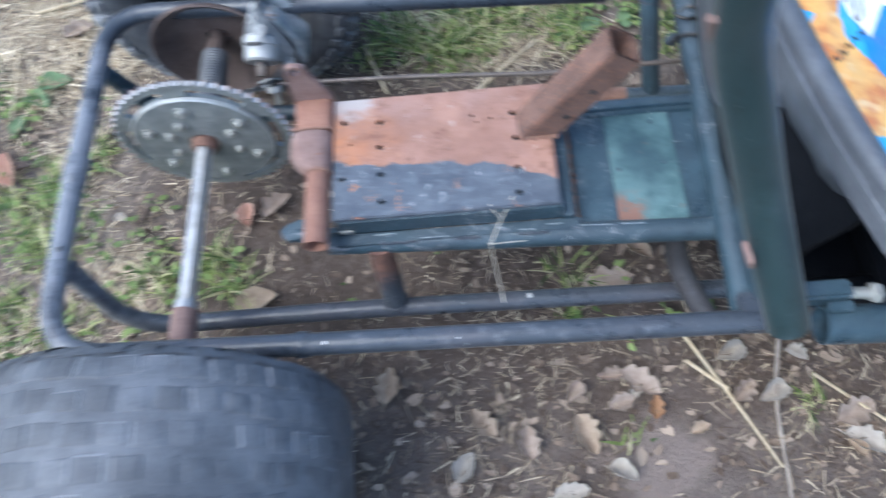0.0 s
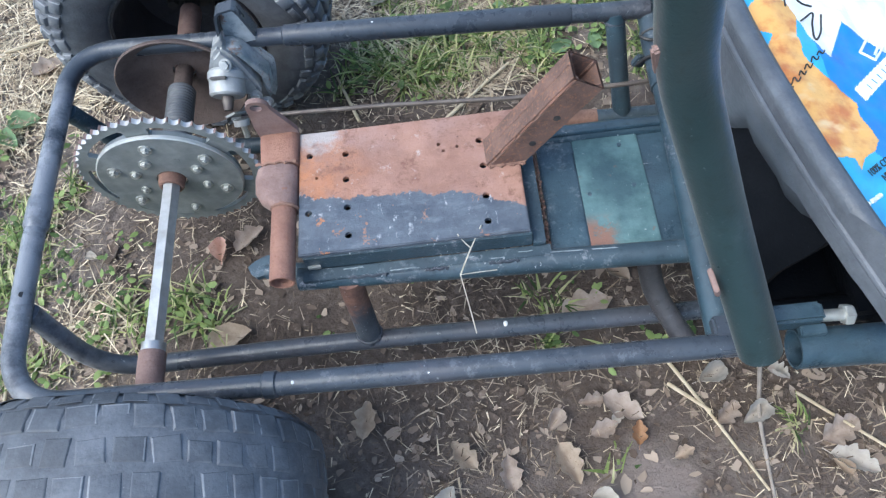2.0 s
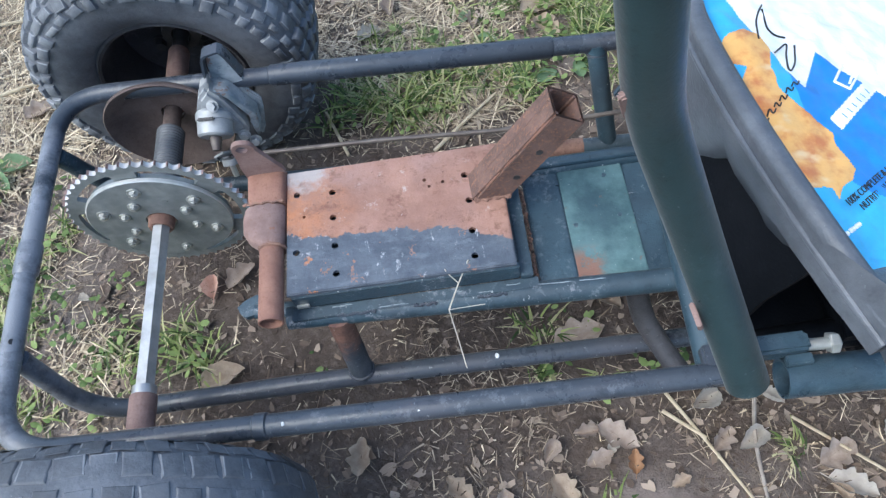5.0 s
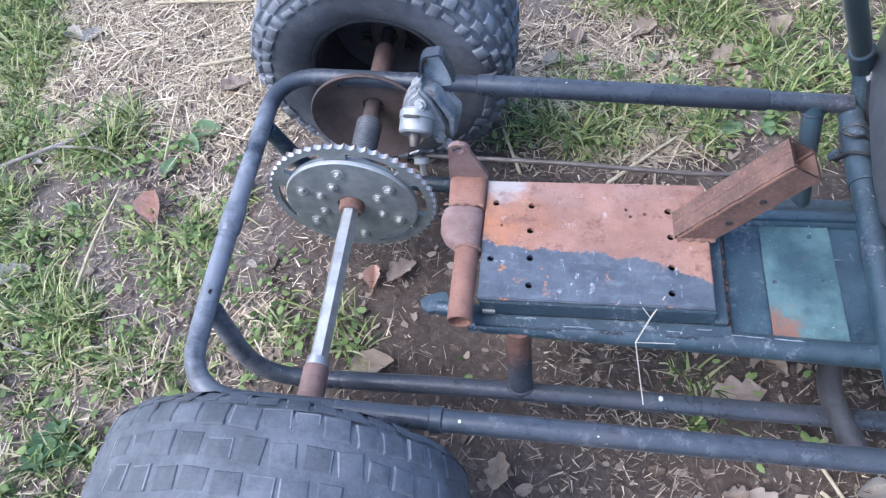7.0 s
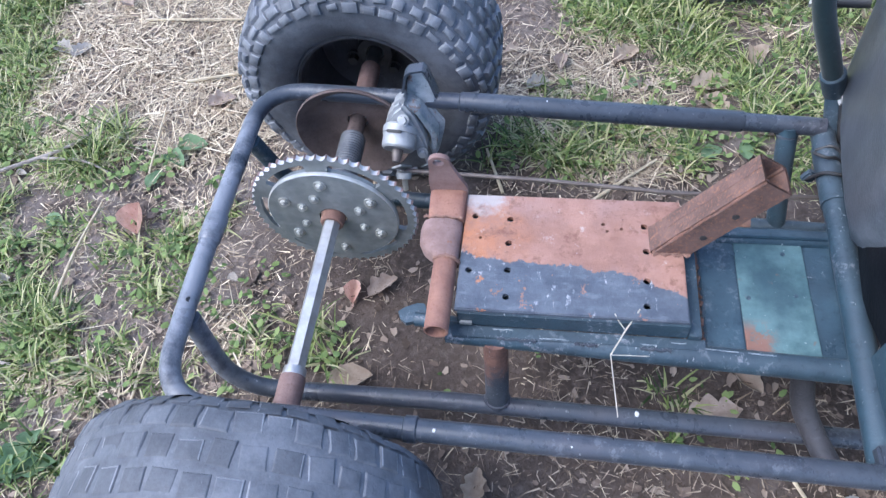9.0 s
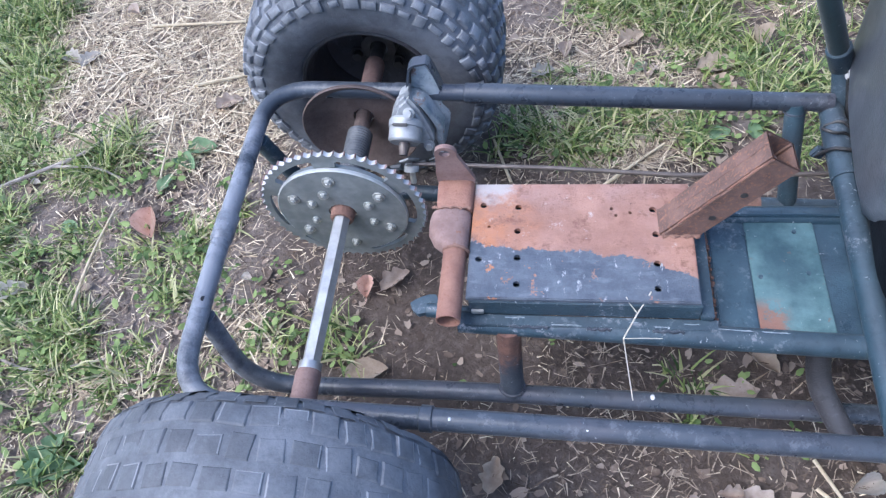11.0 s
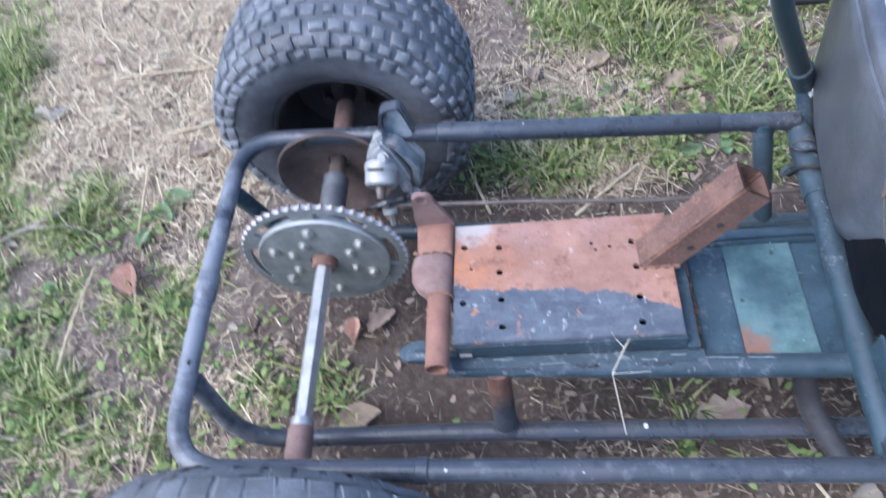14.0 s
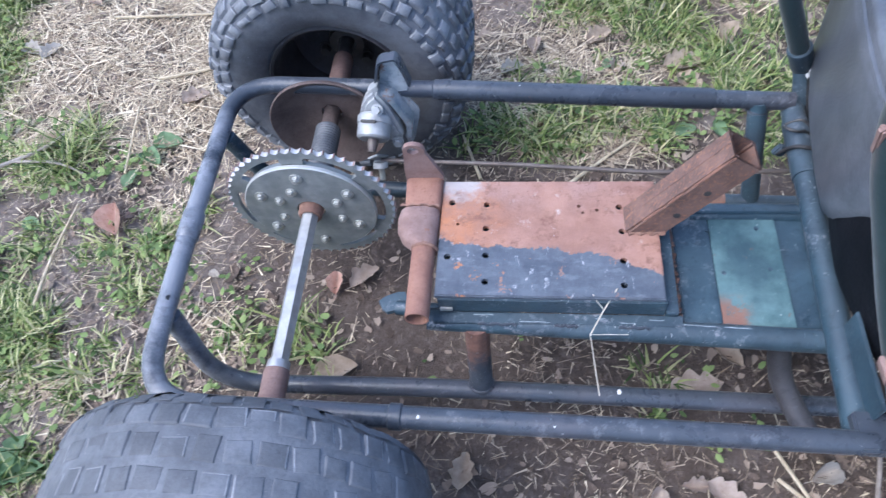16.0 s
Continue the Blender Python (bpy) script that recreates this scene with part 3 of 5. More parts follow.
HR = 0.0042
HOLES = [(0.217, -0.047, HR), (0.2615, -0.050, HR), (0.2615, -0.0865, HR), (0.2160, -0.128, HR), (0.2625, -0.1255, HR), (0.263, -0.1625, HR),
         (0.425, -0.053, HR), (0.4265, -0.0895, HR), (0.4255, -0.131, HR), (0.4242, -0.1645, HR), (0.376, -0.052, 0.0024), (0.398, -0.058, 0.0022), (0.381, -0.062, 0.002), (0.226, -0.080, 0.002)]
part("engine_plate", plate_with_holes((0.204, -0.182, 0.286), (0.470, -0.012, 0.286), HOLES, 0.006), PLATE, kart, "flat engine plate, half rust and half blue-black paint", 30)
for lo, hi in (((0.207, -0.184, 0.2508), (0.473, -0.176, 0.2795)), ((0.207, -0.024, 0.240), (0.473, -0.016, 0.2795)), ((0.207, -0.1755, 0.244), (0.486, -0.0245, 0.250)), ((0.464, -0.1755, 0.2503), (0.472, -0.0245, 0.2795))):
    part("channel_wall", box(bmesh.new(), lo, hi, bevel=0.001), PAINT, kart, "dark channel wall under the engine plate")
bm = box(bmesh.new(), (0.200, -0.199, 0.240), (0.494, -0.184, 0.2505), bevel=0.001)
box(bm, (0.4735, -0.186, 0.2505), (0.4885, -0.014, 0.2600), bevel=0.001)
part("angle_iron", bm, PAINT, kart)
part("plate_edge_strip", box(bmesh.new(), (0.209, -0.187, 0.2555), (0.224, -0.184, 0.262), bevel=0.0005), ZINC, kart)
for x0, x1, y0, z0 in ((0.345, 0.372, -0.2005, 0.2500), (0.420, 0.455, -0.201, 0.2500), (0.255, 0.300, -0.2000, 0.2500), (0.512, 0.535, -0.2045, 0.2455), (0.600, 0.625, -0.2065, 0.2455)):
    pts = [(x0 + (x1 - x0) * k / 8, y0 + 0.0012 * math.sin(k * 2.1), z0) for k in range(9)]
    part("weld_bead", tube(pts, 0.0022, segs=6, radii=[0.001 + 0.0016 * abs(math.sin(k * 1.3 + 0.5)) for k in range(9)]), RAIL, kart)

rng = random.Random(8)
for k in range(20):
    x0 = rng.uniform(0.215, 0.64)
    n = rng.randint(3, 7)
    on_rail = x0 > 0.48 or k % 3
    y0, z0 = (-0.1875 - 0.0403 * (x0 - 0.192) + 0.0045, 0.2492) if on_rail else (-0.1920 + rng.uniform(-0.005, 0.005), 0.2508)
    step = rng.uniform(0.002, 0.006)
    pts = [(x0 + step * i, y0 + (-0.0403 * step * i if on_rail else 0.0) + rng.uniform(-0.0005, 0.0005), z0) for i in range(n)]
    part("paint_flake", tube(pts, 0.001, segs=5, radii=[rng.uniform(0.0002, 0.0008) for _ in pts]), CHIPPED, kart)

# ---- battery pan ----
bm = box(bmesh.new(), (0.497, -0.194, 0.228), (0.678, -0.030, 0.236), bevel=0.001)
part("battery_pan", bm, PANCOAT, kart, "dark teal sheet-metal pan")
part("pan_lip", box(bmesh.new(), (0.497, -0.0345, 0.2365), (0.690, -0.0300, 0.250), bevel=0.0012), PANCOAT, kart)
part("pan_lip", box(bmesh.new(), (0.497, -0.1965, 0.2365), (0.660, -0.1925, 0.242), bevel=0.001), PANCOAT, kart)
part("pan_panel", box(bmesh.new(), (0.5425, -0.1915, 0.236), (0.624, -0.036, 0.2385), bevel=0.0008), PANEL, kart, "bleached teal panel with a rust spot")
part("pan_panel", box(bmesh.new(), (0.499, -0.1915, 0.236), (0.5410, -0.036, 0.2378), bevel=0.0008), PANCOAT, kart)
for bx, by in ((0.552, -0.118), (0.607, -0.112), (0.540, -0.055), (0.600, -0.052)):
    part("rivet", tube([(bx, by, 0.2385), (bx, by, 0.2396)], 0.0028, segs=10), PANCOAT, kart)
rng = random.Random(3)
bm = bmesh.new()
for k in range(46):
    y = -0.195 + 0.165 * k / 45
    p = Vector((0.4925 + rng.uniform(-0.0018, 0.0018), y, 0.244 + rng.uniform(-0.003, 0.003)))
    bmesh.ops.create_icosphere(bm, subdivisions=1, radius=rng.uniform(0.0014, 0.003), matrix=Matrix.Translation(p))
part("weld_bead", bm, RUST, kart, "crumbly weld line across the pan")

# ---- pivot pipe and lug ----
part("pivot_pipe", tube([(0.186, -0.213, 0.284), (0.186, -0.095, 0.284)], 0.0145, segs=22, hollow=0.86), PIPE, kart, "short orange-rust pipe")


def loft(sections, power=2.6, segs=28):
    """A closed body through rounded sections (y, x0, x1, z0, z1)."""
    bm = bmesh.new()
    rings = []
    for y, x0, x1, z0, z1 in sections:
        ring = []
        for k in range(segs):
            a = 2 * math.pi * k / segs
            c, s = math.cos(a), math.sin(a)
            px = math.copysign(abs(c) ** (2 / power), c) * (x1 - x0) / 2 + (x0 + x1) / 2
            pz = math.copysign(abs(s) ** (2 / power), s) * (z1 - z0) / 2 + (z0 + z1) / 2
            w = 0.0006 * noise.noise((px * 90, y * 90, pz * 90))
            ring.append(bm.verts.new((px + w, y + w, pz + w)))
        rings.append(ring)
    for u, v in zip(rings, rings[1:]):
        for j in range(segs):
            bm.faces.new((u[j], u[(j + 1) % segs], v[(j + 1) % segs], v[j]))
    bm.faces.new(rings[0])
    bm.faces.new(rings[-1])
    bmesh.ops.recalc_face_normals(bm, faces=bm.faces)
    return bm


part("pivot_collar", loft([(-0.1165, 0.1725, 0.2005, 0.270, 0.2985), (-0.112, 0.167, 0.2015, 0.266, 0.2995), (-0.104, 0.157, 0.202, 0.262, 0.2995), (-0.092, 0.1505, 0.2022, 0.261, 0.299), (-0.072, 0.1490, 0.2025, 0.260, 0.2975), (-0.0605, 0.151, 0.2025, 0.260, 0.2965), (-0.0575, 0.154, 0.2015, 0.262, 0.294)]), LUGRUST, kart, "flared grey-brown pivot sleeve")
part("pivot_saddle", loft([(-0.0560, 0.1580, 0.2030, 0.268, 0.2945), (-0.052, 0.1570, 0.2032, 0.266, 0.2965), (-0.02, 0.1555, 0.2035, 0.264, 0.2975), (-0.0085, 0.1555, 0.2035, 0.266, 0.2965)], 5.0), PIPE, kart)
pts = [(0.152 + 0.050 * k / 12, -0.0568 + 0.0014 * math.sin(k * 1.9), 0.2935 + 0.002 * math.sin(math.pi * k / 12)) for k in range(13)]
part("weld_bead", tube(pts, 0.002, segs=6, radii=[0.0017 + 0.0009 * math.sin(k * 2.3) for k in range(13)]), RUST, kart)
weld((0.1875, -0.1175, 0.284), (0, 1, 0), 0.0152)
lug = bmesh.new()
ring = [(0.0135 * math.cos(math.pi * k / 12), 0.062 + 0.0135 * math.sin(math.pi * k / 12)) for k in range(-1, 13)]
outline = [(0.031, -0.004), (0.0305, 0.006), (0.021, 0.034), *ring, (-0.0150, 0.040), (-0.0178, 0.020), (-0.0180, -0.004)]
inner = [(-0.001 + 0.0072 * math.cos(2 * math.pi * k / 14), 0.063 + 0.0068 * math.sin(2 * math.pi * k / 14)) for k in range(14)]
edges = []
for lp in (outline, inner):
    vs = [lug.verts.new((x, y, 0)) for x, y in lp]
    edges += [lug.edges.new((a, b)) for a, b in zip(vs, vs[1:] + vs[:1])]
bmesh.ops.triangle_fill(lug, edges=edges, use_beauty=True, normal=(0, 0, 1))
ext = bmesh.ops.extrude_face_region(lug, geom=list(lug.faces))
for v in [g for g in ext["geom"] if isinstance(g, bmesh.types.BMVert)]:
    v.co.z -= 0.006
bmesh.ops.recalc_face_normals(lug, faces=lug.faces)
lug.transform(pose(0.1735, -0.0145, 0.295, 97, 0, 0))
part("pivot_lug", lug, LUGRUST, kart, "pink-brown rusty lug with a hole", 30)

# ---- square post ----


def square_post(a, b, w, turn, wall=0.0035):
    a, b = Vector(a), Vector(b)
    t = (b - a).normalized()
    s0 = t.cross(Vector((0, 0, 1))).normalized()
    u0 = s0.cross(t)
    s = s0 * math.cos(turn) + u0 * math.sin(turn)
    u = s.cross(t)
    bm = bmesh.new()

    def ring(p, h):
        return [bm.verts.new(p + s * i * h + u * j * h) for i, j in ((-1, -1), (1, -1), (1, 1), (-1, 1))]

    r = [ring(a, w / 2), ring(b, w / 2), ring(b, w / 2 - wall), ring(a, w / 2 - wall)]
    for v in r[0] + r[3]:
        v.co += t * ((a.z - v.co.z) / t.z)
    for m, q in zip(r, r[1:] + r[:1]):
        for k in range(4):
            bm.faces.new((m[k], m[(k + 1) % 4], q[(k + 1) % 4], q[k]))
    bmesh.ops.recalc_face_normals(bm, faces=bm.faces)
    bmesh.ops.bevel(bm, geom=[e for e in bm.edges if abs((e.verts[0].co - e.verts[1].co).normalized().dot(t)) > 0.9], offset=0.003, segments=2, affect="EDGES")
    return bm, s, u, t


POST_A, POST_B = Vector((0.4545, -0.0715, 0.2865)), Vector((0.5400, -0.0695, 0.4115))
PW = 0.0405
bm, ps, pu, pt = square_post(POST_A, POST_B, PW, 0.0)
if pu.z < 0:
    pu = -pu
if ps.y > 0:
    ps = -ps
part("square_post", bm, POSTRUST, kart, "rusty open square steel post")
for f, off in ((0.30, -0.004), (0.62, -0.002)):
    c = POST_A + (POST_B - POST_A) * f + ps * (PW / 2 - 0.0003) + pu * off
    # hole is a dark disc on the face, its inner shade in the colour
    part("bolt_hole_disc", tube([c, c + ps * 0.0008], 0.0042, segs=14), DARKSTEEL, kart)
for f0, f1 in ((0.10, 0.30), (0.36, 0.52), (0.60, 0.97)):
    pts = [POST_A + (POST_B - POST_A) * (f0 + (f1 - f0) * k / 8) + (pu + ps) * (PW / 2 - 0.0016) for k in range(9)]
    part("worn_edge", tube(pts, 0.0014, segs=6, radii=[0.0004 + 0.0013 * math.sin(math.pi * (k + 0.3) / 8.6) * (0.7 + 0.3 * math.sin(k * 2.7)) for k in range(9)]), PIPE, kart, "orange worn edge of the post")
# folded seam along the upper face
pts = [POST_A + (POST_B - POST_A) * (0.12 + 0.86 * k / 24) + pu * (PW / 2) + ps * (-0.001 + 0.0005 * math.sin(k * 1.3)) for k in range(25)]
part("seam", tube(pts, 0.0011, segs=6, radii=[0.0008 + 0.0005 * math.sin(k * 1.9) for k in range(25)]), POSTRUST, kart, "dark folded seam")
for n in range(3):
    pts = [(0.4335 + 0.043 * k / 12, -0.0905 - 0.0012 * n + 0.0016 * math.sin(k * 1.7 + n * 2), 0.2872) for k in range(13)]
    part("weld_bead", tube(pts, 0.003, segs=6, radii=[0.0018 + 0.0010 * math.sin(k * 1.7 + n) for k in range(13)]), RUST, kart)

# ---- axle and sprocket ----
part("axle", tube([(0, -0.40, AX), (0, 0.36, AX)], 0.0122, segs=6), AXLE, kart, "bright hexagonal steel axle", 20)
part("axle_sleeve", tube([(0, -0.40, AX), (0, -0.250, AX), (0, -0.247, AX)], 0.0165, segs=20, radii=[0.0165, 0.0165, 0.0155]), LUGRUST, kart)
part("axle_collar", tube([(0, -0.247, AX), (0, -0.236, AX)], 0.0148, segs=20), AXLE, kart)
part("axle_sleeve", tube([(0, 0.206, AX), (0, 0.318, AX), (0, 0.322, AX)], 0.0165, segs=20, radii=[0.0165, 0.0165, 0.0150]), LUGRUST, kart)
part("axle_end", tube([(0, 0.320, AX), (0, 0.375, AX)], 0.0125, segs=16), DARKSTEEL, kart)

TEETH, SEG = 52, 10


def sprocket_ring():
    """Ring with six curved slots and sharp teeth between round roller seats."""
    bm = bmesh.new()
    n = TEETH * SEG
    radii = [0.084, 0.0935, 0.0950, 0.1068, 0.1083, 0.1130]
    shape = [1.0 - math.sin(math.pi * k / SEG) ** 0.75 for k in range(SEG)]
    cols = []
    for k in range(n):
        a = 2 * math.pi * k / n
        rr = radii + [0.1172 + 0.0068 * shape[k % SEG]]
        cols.append([bm.verts.new((r * math.cos(a), 0, r * math.sin(a))) for r in rr])
    for k in range(n):
        u, v = cols[k], cols[(k + 1) % n]
        off = abs((360.0 * (k + 0.5) / n - 2.0 + 30.0) % 60.0 - 30.0)
        for j in range(len(u) - 1):
            if (j in (2,) and off < 21.0) or (j in (1, 3) and off < 19.5):
                continue
            bm.faces.new((u[j], v[j], v[j + 1], u[j + 1]))
    ext = bmesh.ops.extrude_face_region(bm, geom=list(bm.faces))
    for v in [g for g in ext["geom"] if isinstance(g, bmesh.types.BMVert)]:
        v.co.y -= 0.0074
    bmesh.ops.recalc_face_normals(bm, faces=bm.faces)
    bm.transform(pose(0, 0.0172, AX))
    return bm


ringmesh = sprocket_ring()
sprocket = part("sprocket", ringmesh, [SPROCKET, TOOTH, LUGRUST], kart, "large grey steel sprocket with pale worn teeth", 30)
for p in sprocket.data.polygons:
    c = p.center
    if math.hypot(c.x, c.z - AX) > 0.1165 and abs(p.normal.y) < 0.7:
        p.material_index = 2 if math.hypot(c.x, c.z - AX) > 0.1212 else 1
bm = lathe(bmesh.new(), [(0.0030, 0.0205), (0.0030, 0.0945), (0.0042, 0.0961), (0.0086, 0.0961), (0.0086, 0.0205)], (0, 0, AX), 120)
plate_disc = part("sprocket_plate", bm, [SPROCKET, RIM_HIGHLIGHT], kart, "grey-green drive plate with a rim coloured as a highlight", 30)
# rim in brighter steel: the highlight on its bevel is put into the colour
for p in plate_disc.data.polygons:
    if math.hypot(p.center.x, p.center.z - AX) > 0.0950:
        p.material_index = 1
bm = lathe(bmesh.new(), [(-0.010, 0.0124), (-0.0095, 0.0155), (-0.0065, 0.0172), (0.0060, 0.0180), (0.0065, 0.0124)], (0, 0, AX), 32)
part("sprocket_hub", bm, RUST, kart, "rusty hub in the drive plate")
for k in range(6):
    w = radians(32.5 + 60 * k)
    part("bolt", hexbolt((0.0735 * math.cos(w), 0.003, AX + 0.0735 * math.sin(w)), (0, -1, 0), 0.0062 if k != 4 else 0.0050, 0.0045, 0.004), ZINC, kart)
for deg, r in ((113, 0.0056), (151, 0.0052), (24, 0.0056), (336, 0.0046), (199, 0.0046)):
    w = radians(deg)
    part("bolt", hexbolt((0.0470 * math.cos(w), 0.003, AX + 0.0470 * math.sin(w)), (0, -1, 0), r, 0.004, 0.003), ZINC, kart)
part("bolt_hole_disc", tube([(0.025, 0.0026, 0.242), (0.025, 0.0031, 0.242)], 0.0040, segs=12), SPROCKET, kart)

# threaded sleeve and brake disc
pts, radii = [], []
for k in range(240):
    pts.append((0, 0.014 + 0.146 * k / 239, AX))
    radii.append(0.0190 + 0.0011 * math.sin(k * math.pi / 4.0))
part("threaded_sleeve", tube(pts, 0.02, segs=28, radii=radii), THREAD, kart, "dark grey threaded sleeve", 60)
bm = lathe(bmesh.new(), [(0.021, 0.017), (0.020, 0.050), (0.017, 0.062), (0.008, 0.073), (-0.004, 0.0845), (-0.0085, 0.0905), (-0.0095, 0.0922), (-0.0080, 0.0938), (-0.004, 0.0932), (0.010, 0.080), (0.022, 0.066), (0.026, 0.050), (0.027, 0.017)], (0, 0.1750, AX), 72)
part("drum_boss", tube([(0, 0.158, AX), (0, 0.200, AX)], 0.0130, segs=24), DRUM, kart)
part("brake_drum", bm, DRUM, kart, "dark rusty dished brake drum")

# brake caliper on the far rail


CALIPER = Matrix.Translation((0.004, -0.006, -0.006))


def slab(outline, y0, y1, lean=0.0, bevel=0.002):
    """A plate from an outline in x and z, between y0 and y1, sheared by lean along y."""
    bm = bmesh.new()
    vs = [bm.verts.new((x, y0 + lean * (z - 0.25), z)) for x, z in outline]
    face = bm.faces.new(vs)
    ext = bmesh.ops.extrude_face_region(bm, geom=[face])
    for v in [g for g in ext["geom"] if isinstance(g, bmesh.types.BMVert)]:
        v.co.y += y1 - y0
    bmesh.ops.recalc_face_normals(bm, faces=bm.faces)
    if bevel:
        bmesh.ops.bevel(bm, geom=list(bm.edges), offset=bevel, segments=2, affect="EDGES")
    bm.transform(CALIPER)
    return bm


# bracket: worn web with a turned-up rim
part("caliper_bracket", slab([(0.0865, 0.268), (0.0946, 0.3136), (0.1005, 0.330), (0.119, 0.333), (0.134, 0.295), (0.1310, 0.255), (0.143, 0.235), (0.1404, 0.215), (0.1285, 0.170), (0.1195, 0.152), (0.110, 0.180), (0.098, 0.235)], 0.178, 0.184), SCRAPED, kart, "worn dark steel caliper bracket")


def wall_strip(poly, y0, y1, th):
    """A thin wall standing along a line in x and z."""
    bm = bmesh.new()
    pts = [Vector((x, 0, z)) for x, z in poly]
    cols = []
    for k, p in enumerate(pts):
        d = (pts[min(k + 1, len(pts) - 1)] - pts[max(k - 1, 0)]).normalized()
        q = p + Vector((d.z, 0, -d.x)) * th
        cols.append([bm.verts.new((a.x, y, a.z)) for a, y in ((p, y0), (q, y0), (q, y1), (p, y1))])
    for u, v in zip(cols, cols[1:]):
        for j in range(4):
            bm.faces.new((u[j], u[(j + 1) % 4], v[(j + 1) % 4], v[j]))
    bm.faces.new(cols[0])
    bm.faces.new(cols[-1])
    bmesh.ops.recalc_face_normals(bm, faces=bm.faces)
    bm.transform(CALIPER)
    return bm


rimline = [(0.0850, 0.248), (0.0828, 0.2823), (0.0890, 0.313), (0.0935, 0.3316), (0.0975, 0.339), (0.1032, 0.3434), (0.1217, 0.3470), (0.1265, 0.343), (0.1296, 0.3350), (0.1392, 0.2960)]
part("bracket_rim", wall_strip(rimline, 0.164, 0.182, 0.0034), RAIL, kart)
part("bracket_flange", slab([(0.0885, 0.2905), (0.0998, 0.2899), (0.1127, 0.281), (0.1345, 0.2282), (0.1288, 0.190), (0.1225, 0.1814), (0.121, 0.200), (0.1245, 0.228), (0.107, 0.2715), (0.098, 0.2815), (0.0885, 0.2835)], 0.152, 0.178, 0.0, 0.0012), SCRAPED, kart)
part("caliper_body", slab([(0.0883, 0.2993), (0.0715, 0.2848), (0.0575, 0.2559), (0.0560, 0.228), (0.066, 0.210), (0.0942, 0.2107), (0.1168, 0.2034), (0.120, 0.224), (0.1020, 0.2790)], 0.140, 0.170, 0.10, 0.005), ALLOY, kart, "dull grey cast brake caliper")
part("caliper_ear", slab([(0.074, 0.288), (0.078, 0.296), (0.092, 0.306), (0.094, 0.300), (0.084, 0.284)], 0.150, 0.166, 0.1, 0.001), ALLOY, kart)
d = Vector((-0.06, -0.80, -0.42)).normalized()
c0 = CALIPER @ Vector((0.0815, 0.150, 0.252))
part("caliper_cylinder", tube([c0, c0 + d * 0.004, c0 + d * 0.014, c0 + d * 0.0145, c0 + d * 0.026, c0 + d * 0.034, c0 + d * 0.037], 0.022, segs=28, radii=[0.023, 0.0262, 0.0262, 0.0246, 0.0246, 0.0246, 0.0215]), ALLOY, kart)
part("cylinder_slot", box(bmesh.new(), (-0.012, -0.0025, -0.0040), (0.012, 0.0025, 0.0040), CALIPER @ pose(0.077, 0.1255, 0.2660, 42, 0, -4), 0.0015), DARKSTEEL, kart)
tip = c0 + d * 0.036
part("push_rod", tube([tip, tip + d * 0.006, tip + d * 0.020], 0.0075, segs=12, radii=[0.0085, 0.0085, 0.0060]), ROD, kart)
part("lever_arm", box(bmesh.new(), (-0.0085, -0.0015, -0.020), (0.0085, 0.0015, 0.020), CALIPER @ pose(0.083, 0.108, 0.206, 35, -22, 6), 0.001), ALLOY, kart)
part("clevis", tube([(0.089, 0.100, 0.191), (0.089, 0.094, 0.184)], 0.0115, segs=16), ALLOY, kart)
part("bolt", tube([(0.089, 0.098, 0.188), (0.090, 0.088, 0.164)], 0.0046, segs=8), ZINC, kart)
for at, ax in (((0.090, 0.138, 0.276), (-0.1, -0.75, 0.65)), ((0.112, 0.134, 0.212), (0, -0.95, 0.2)), ((0.122, 0.138, 0.192), (0, -0.95, 0.2))):
    part("bolt", hexbolt(CALIPER @ Vector(at), ax, 0.0062, 0.006), ALLOY, kart)
part("brake_rod", tube([(0.089, 0.106, 0.188), (0.3, 0.094, 0.190), (0.48, 0.079, 0.190), (0.71, 0.080, 0.190)], 0.0034, segs=10), ROD, kart, "thin dull brown brake rod")

# ---- wheels ----
TYRE_PROFILE = [(-0.080, 0.1135), (-0.094, 0.124), (-0.103, 0.145), (-0.106, 0.163), (-0.103, 0.180), (-0.094, 0.194), (-0.075, 0.2015), (-0.04, 0.2055), (0, 0.207), (0.04, 0.2055), (0.075, 0.2015), (0.094, 0.194), (0.103, 0.180), (0.106, 0.163), (0.103, 0.145), (0.094, 0.124), (0.080, 0.1135), (0.070, 0.108), (-0.070, 0.108)]


def tread_block(name, worn, rubbery):
    """One tapered rubber knob, its foot on z = 0, with scuffed bevels on some edges."""
    bm = bmesh.new()
    w, l, h = 0.0112, 0.0100, 0.0046
    square = ((-0.9, -1), (1, -0.94), (0.92, 1), (-1, 0.92))
    low = [bm.verts.new((x * w * 1.06, y * l * 1.06, -0.003)) for x, y in square]
    mid = [bm.verts.new((x * w * 0.97, y * l * 0.97, h * 0.72)) for x, y in square]
    top = [bm.verts.new((x * w * 0.85, y * l * 0.84, h)) for x, y in square]
    for n, (a, b) in enumerate(((low, mid), (mid, top))):
        for k in range(4):
            fc = bm.faces.new((a[k], a[(k + 1) % 4], b[(k + 1) % 4], b[k]))
            fc.material_index = 1 if n == 1 and k in worn else 0
    mid_top = bm.verts.new((0, 0, h * 0.93))
    for k in range(4):
        bm.faces.new((top[k], top[(k + 1) % 4], mid_top))
    me = bpy.data.meshes.new(name)
    bm.to_mesh(me)
    bm.free()
    me.materials.append(rubbery)
    me.materials.append(SCUFF)
    me.polygons.foreach_set("use_smooth", [True] * len(me.polygons))
    me.set_sharp_from_angle(angle=radians(50))
    return me


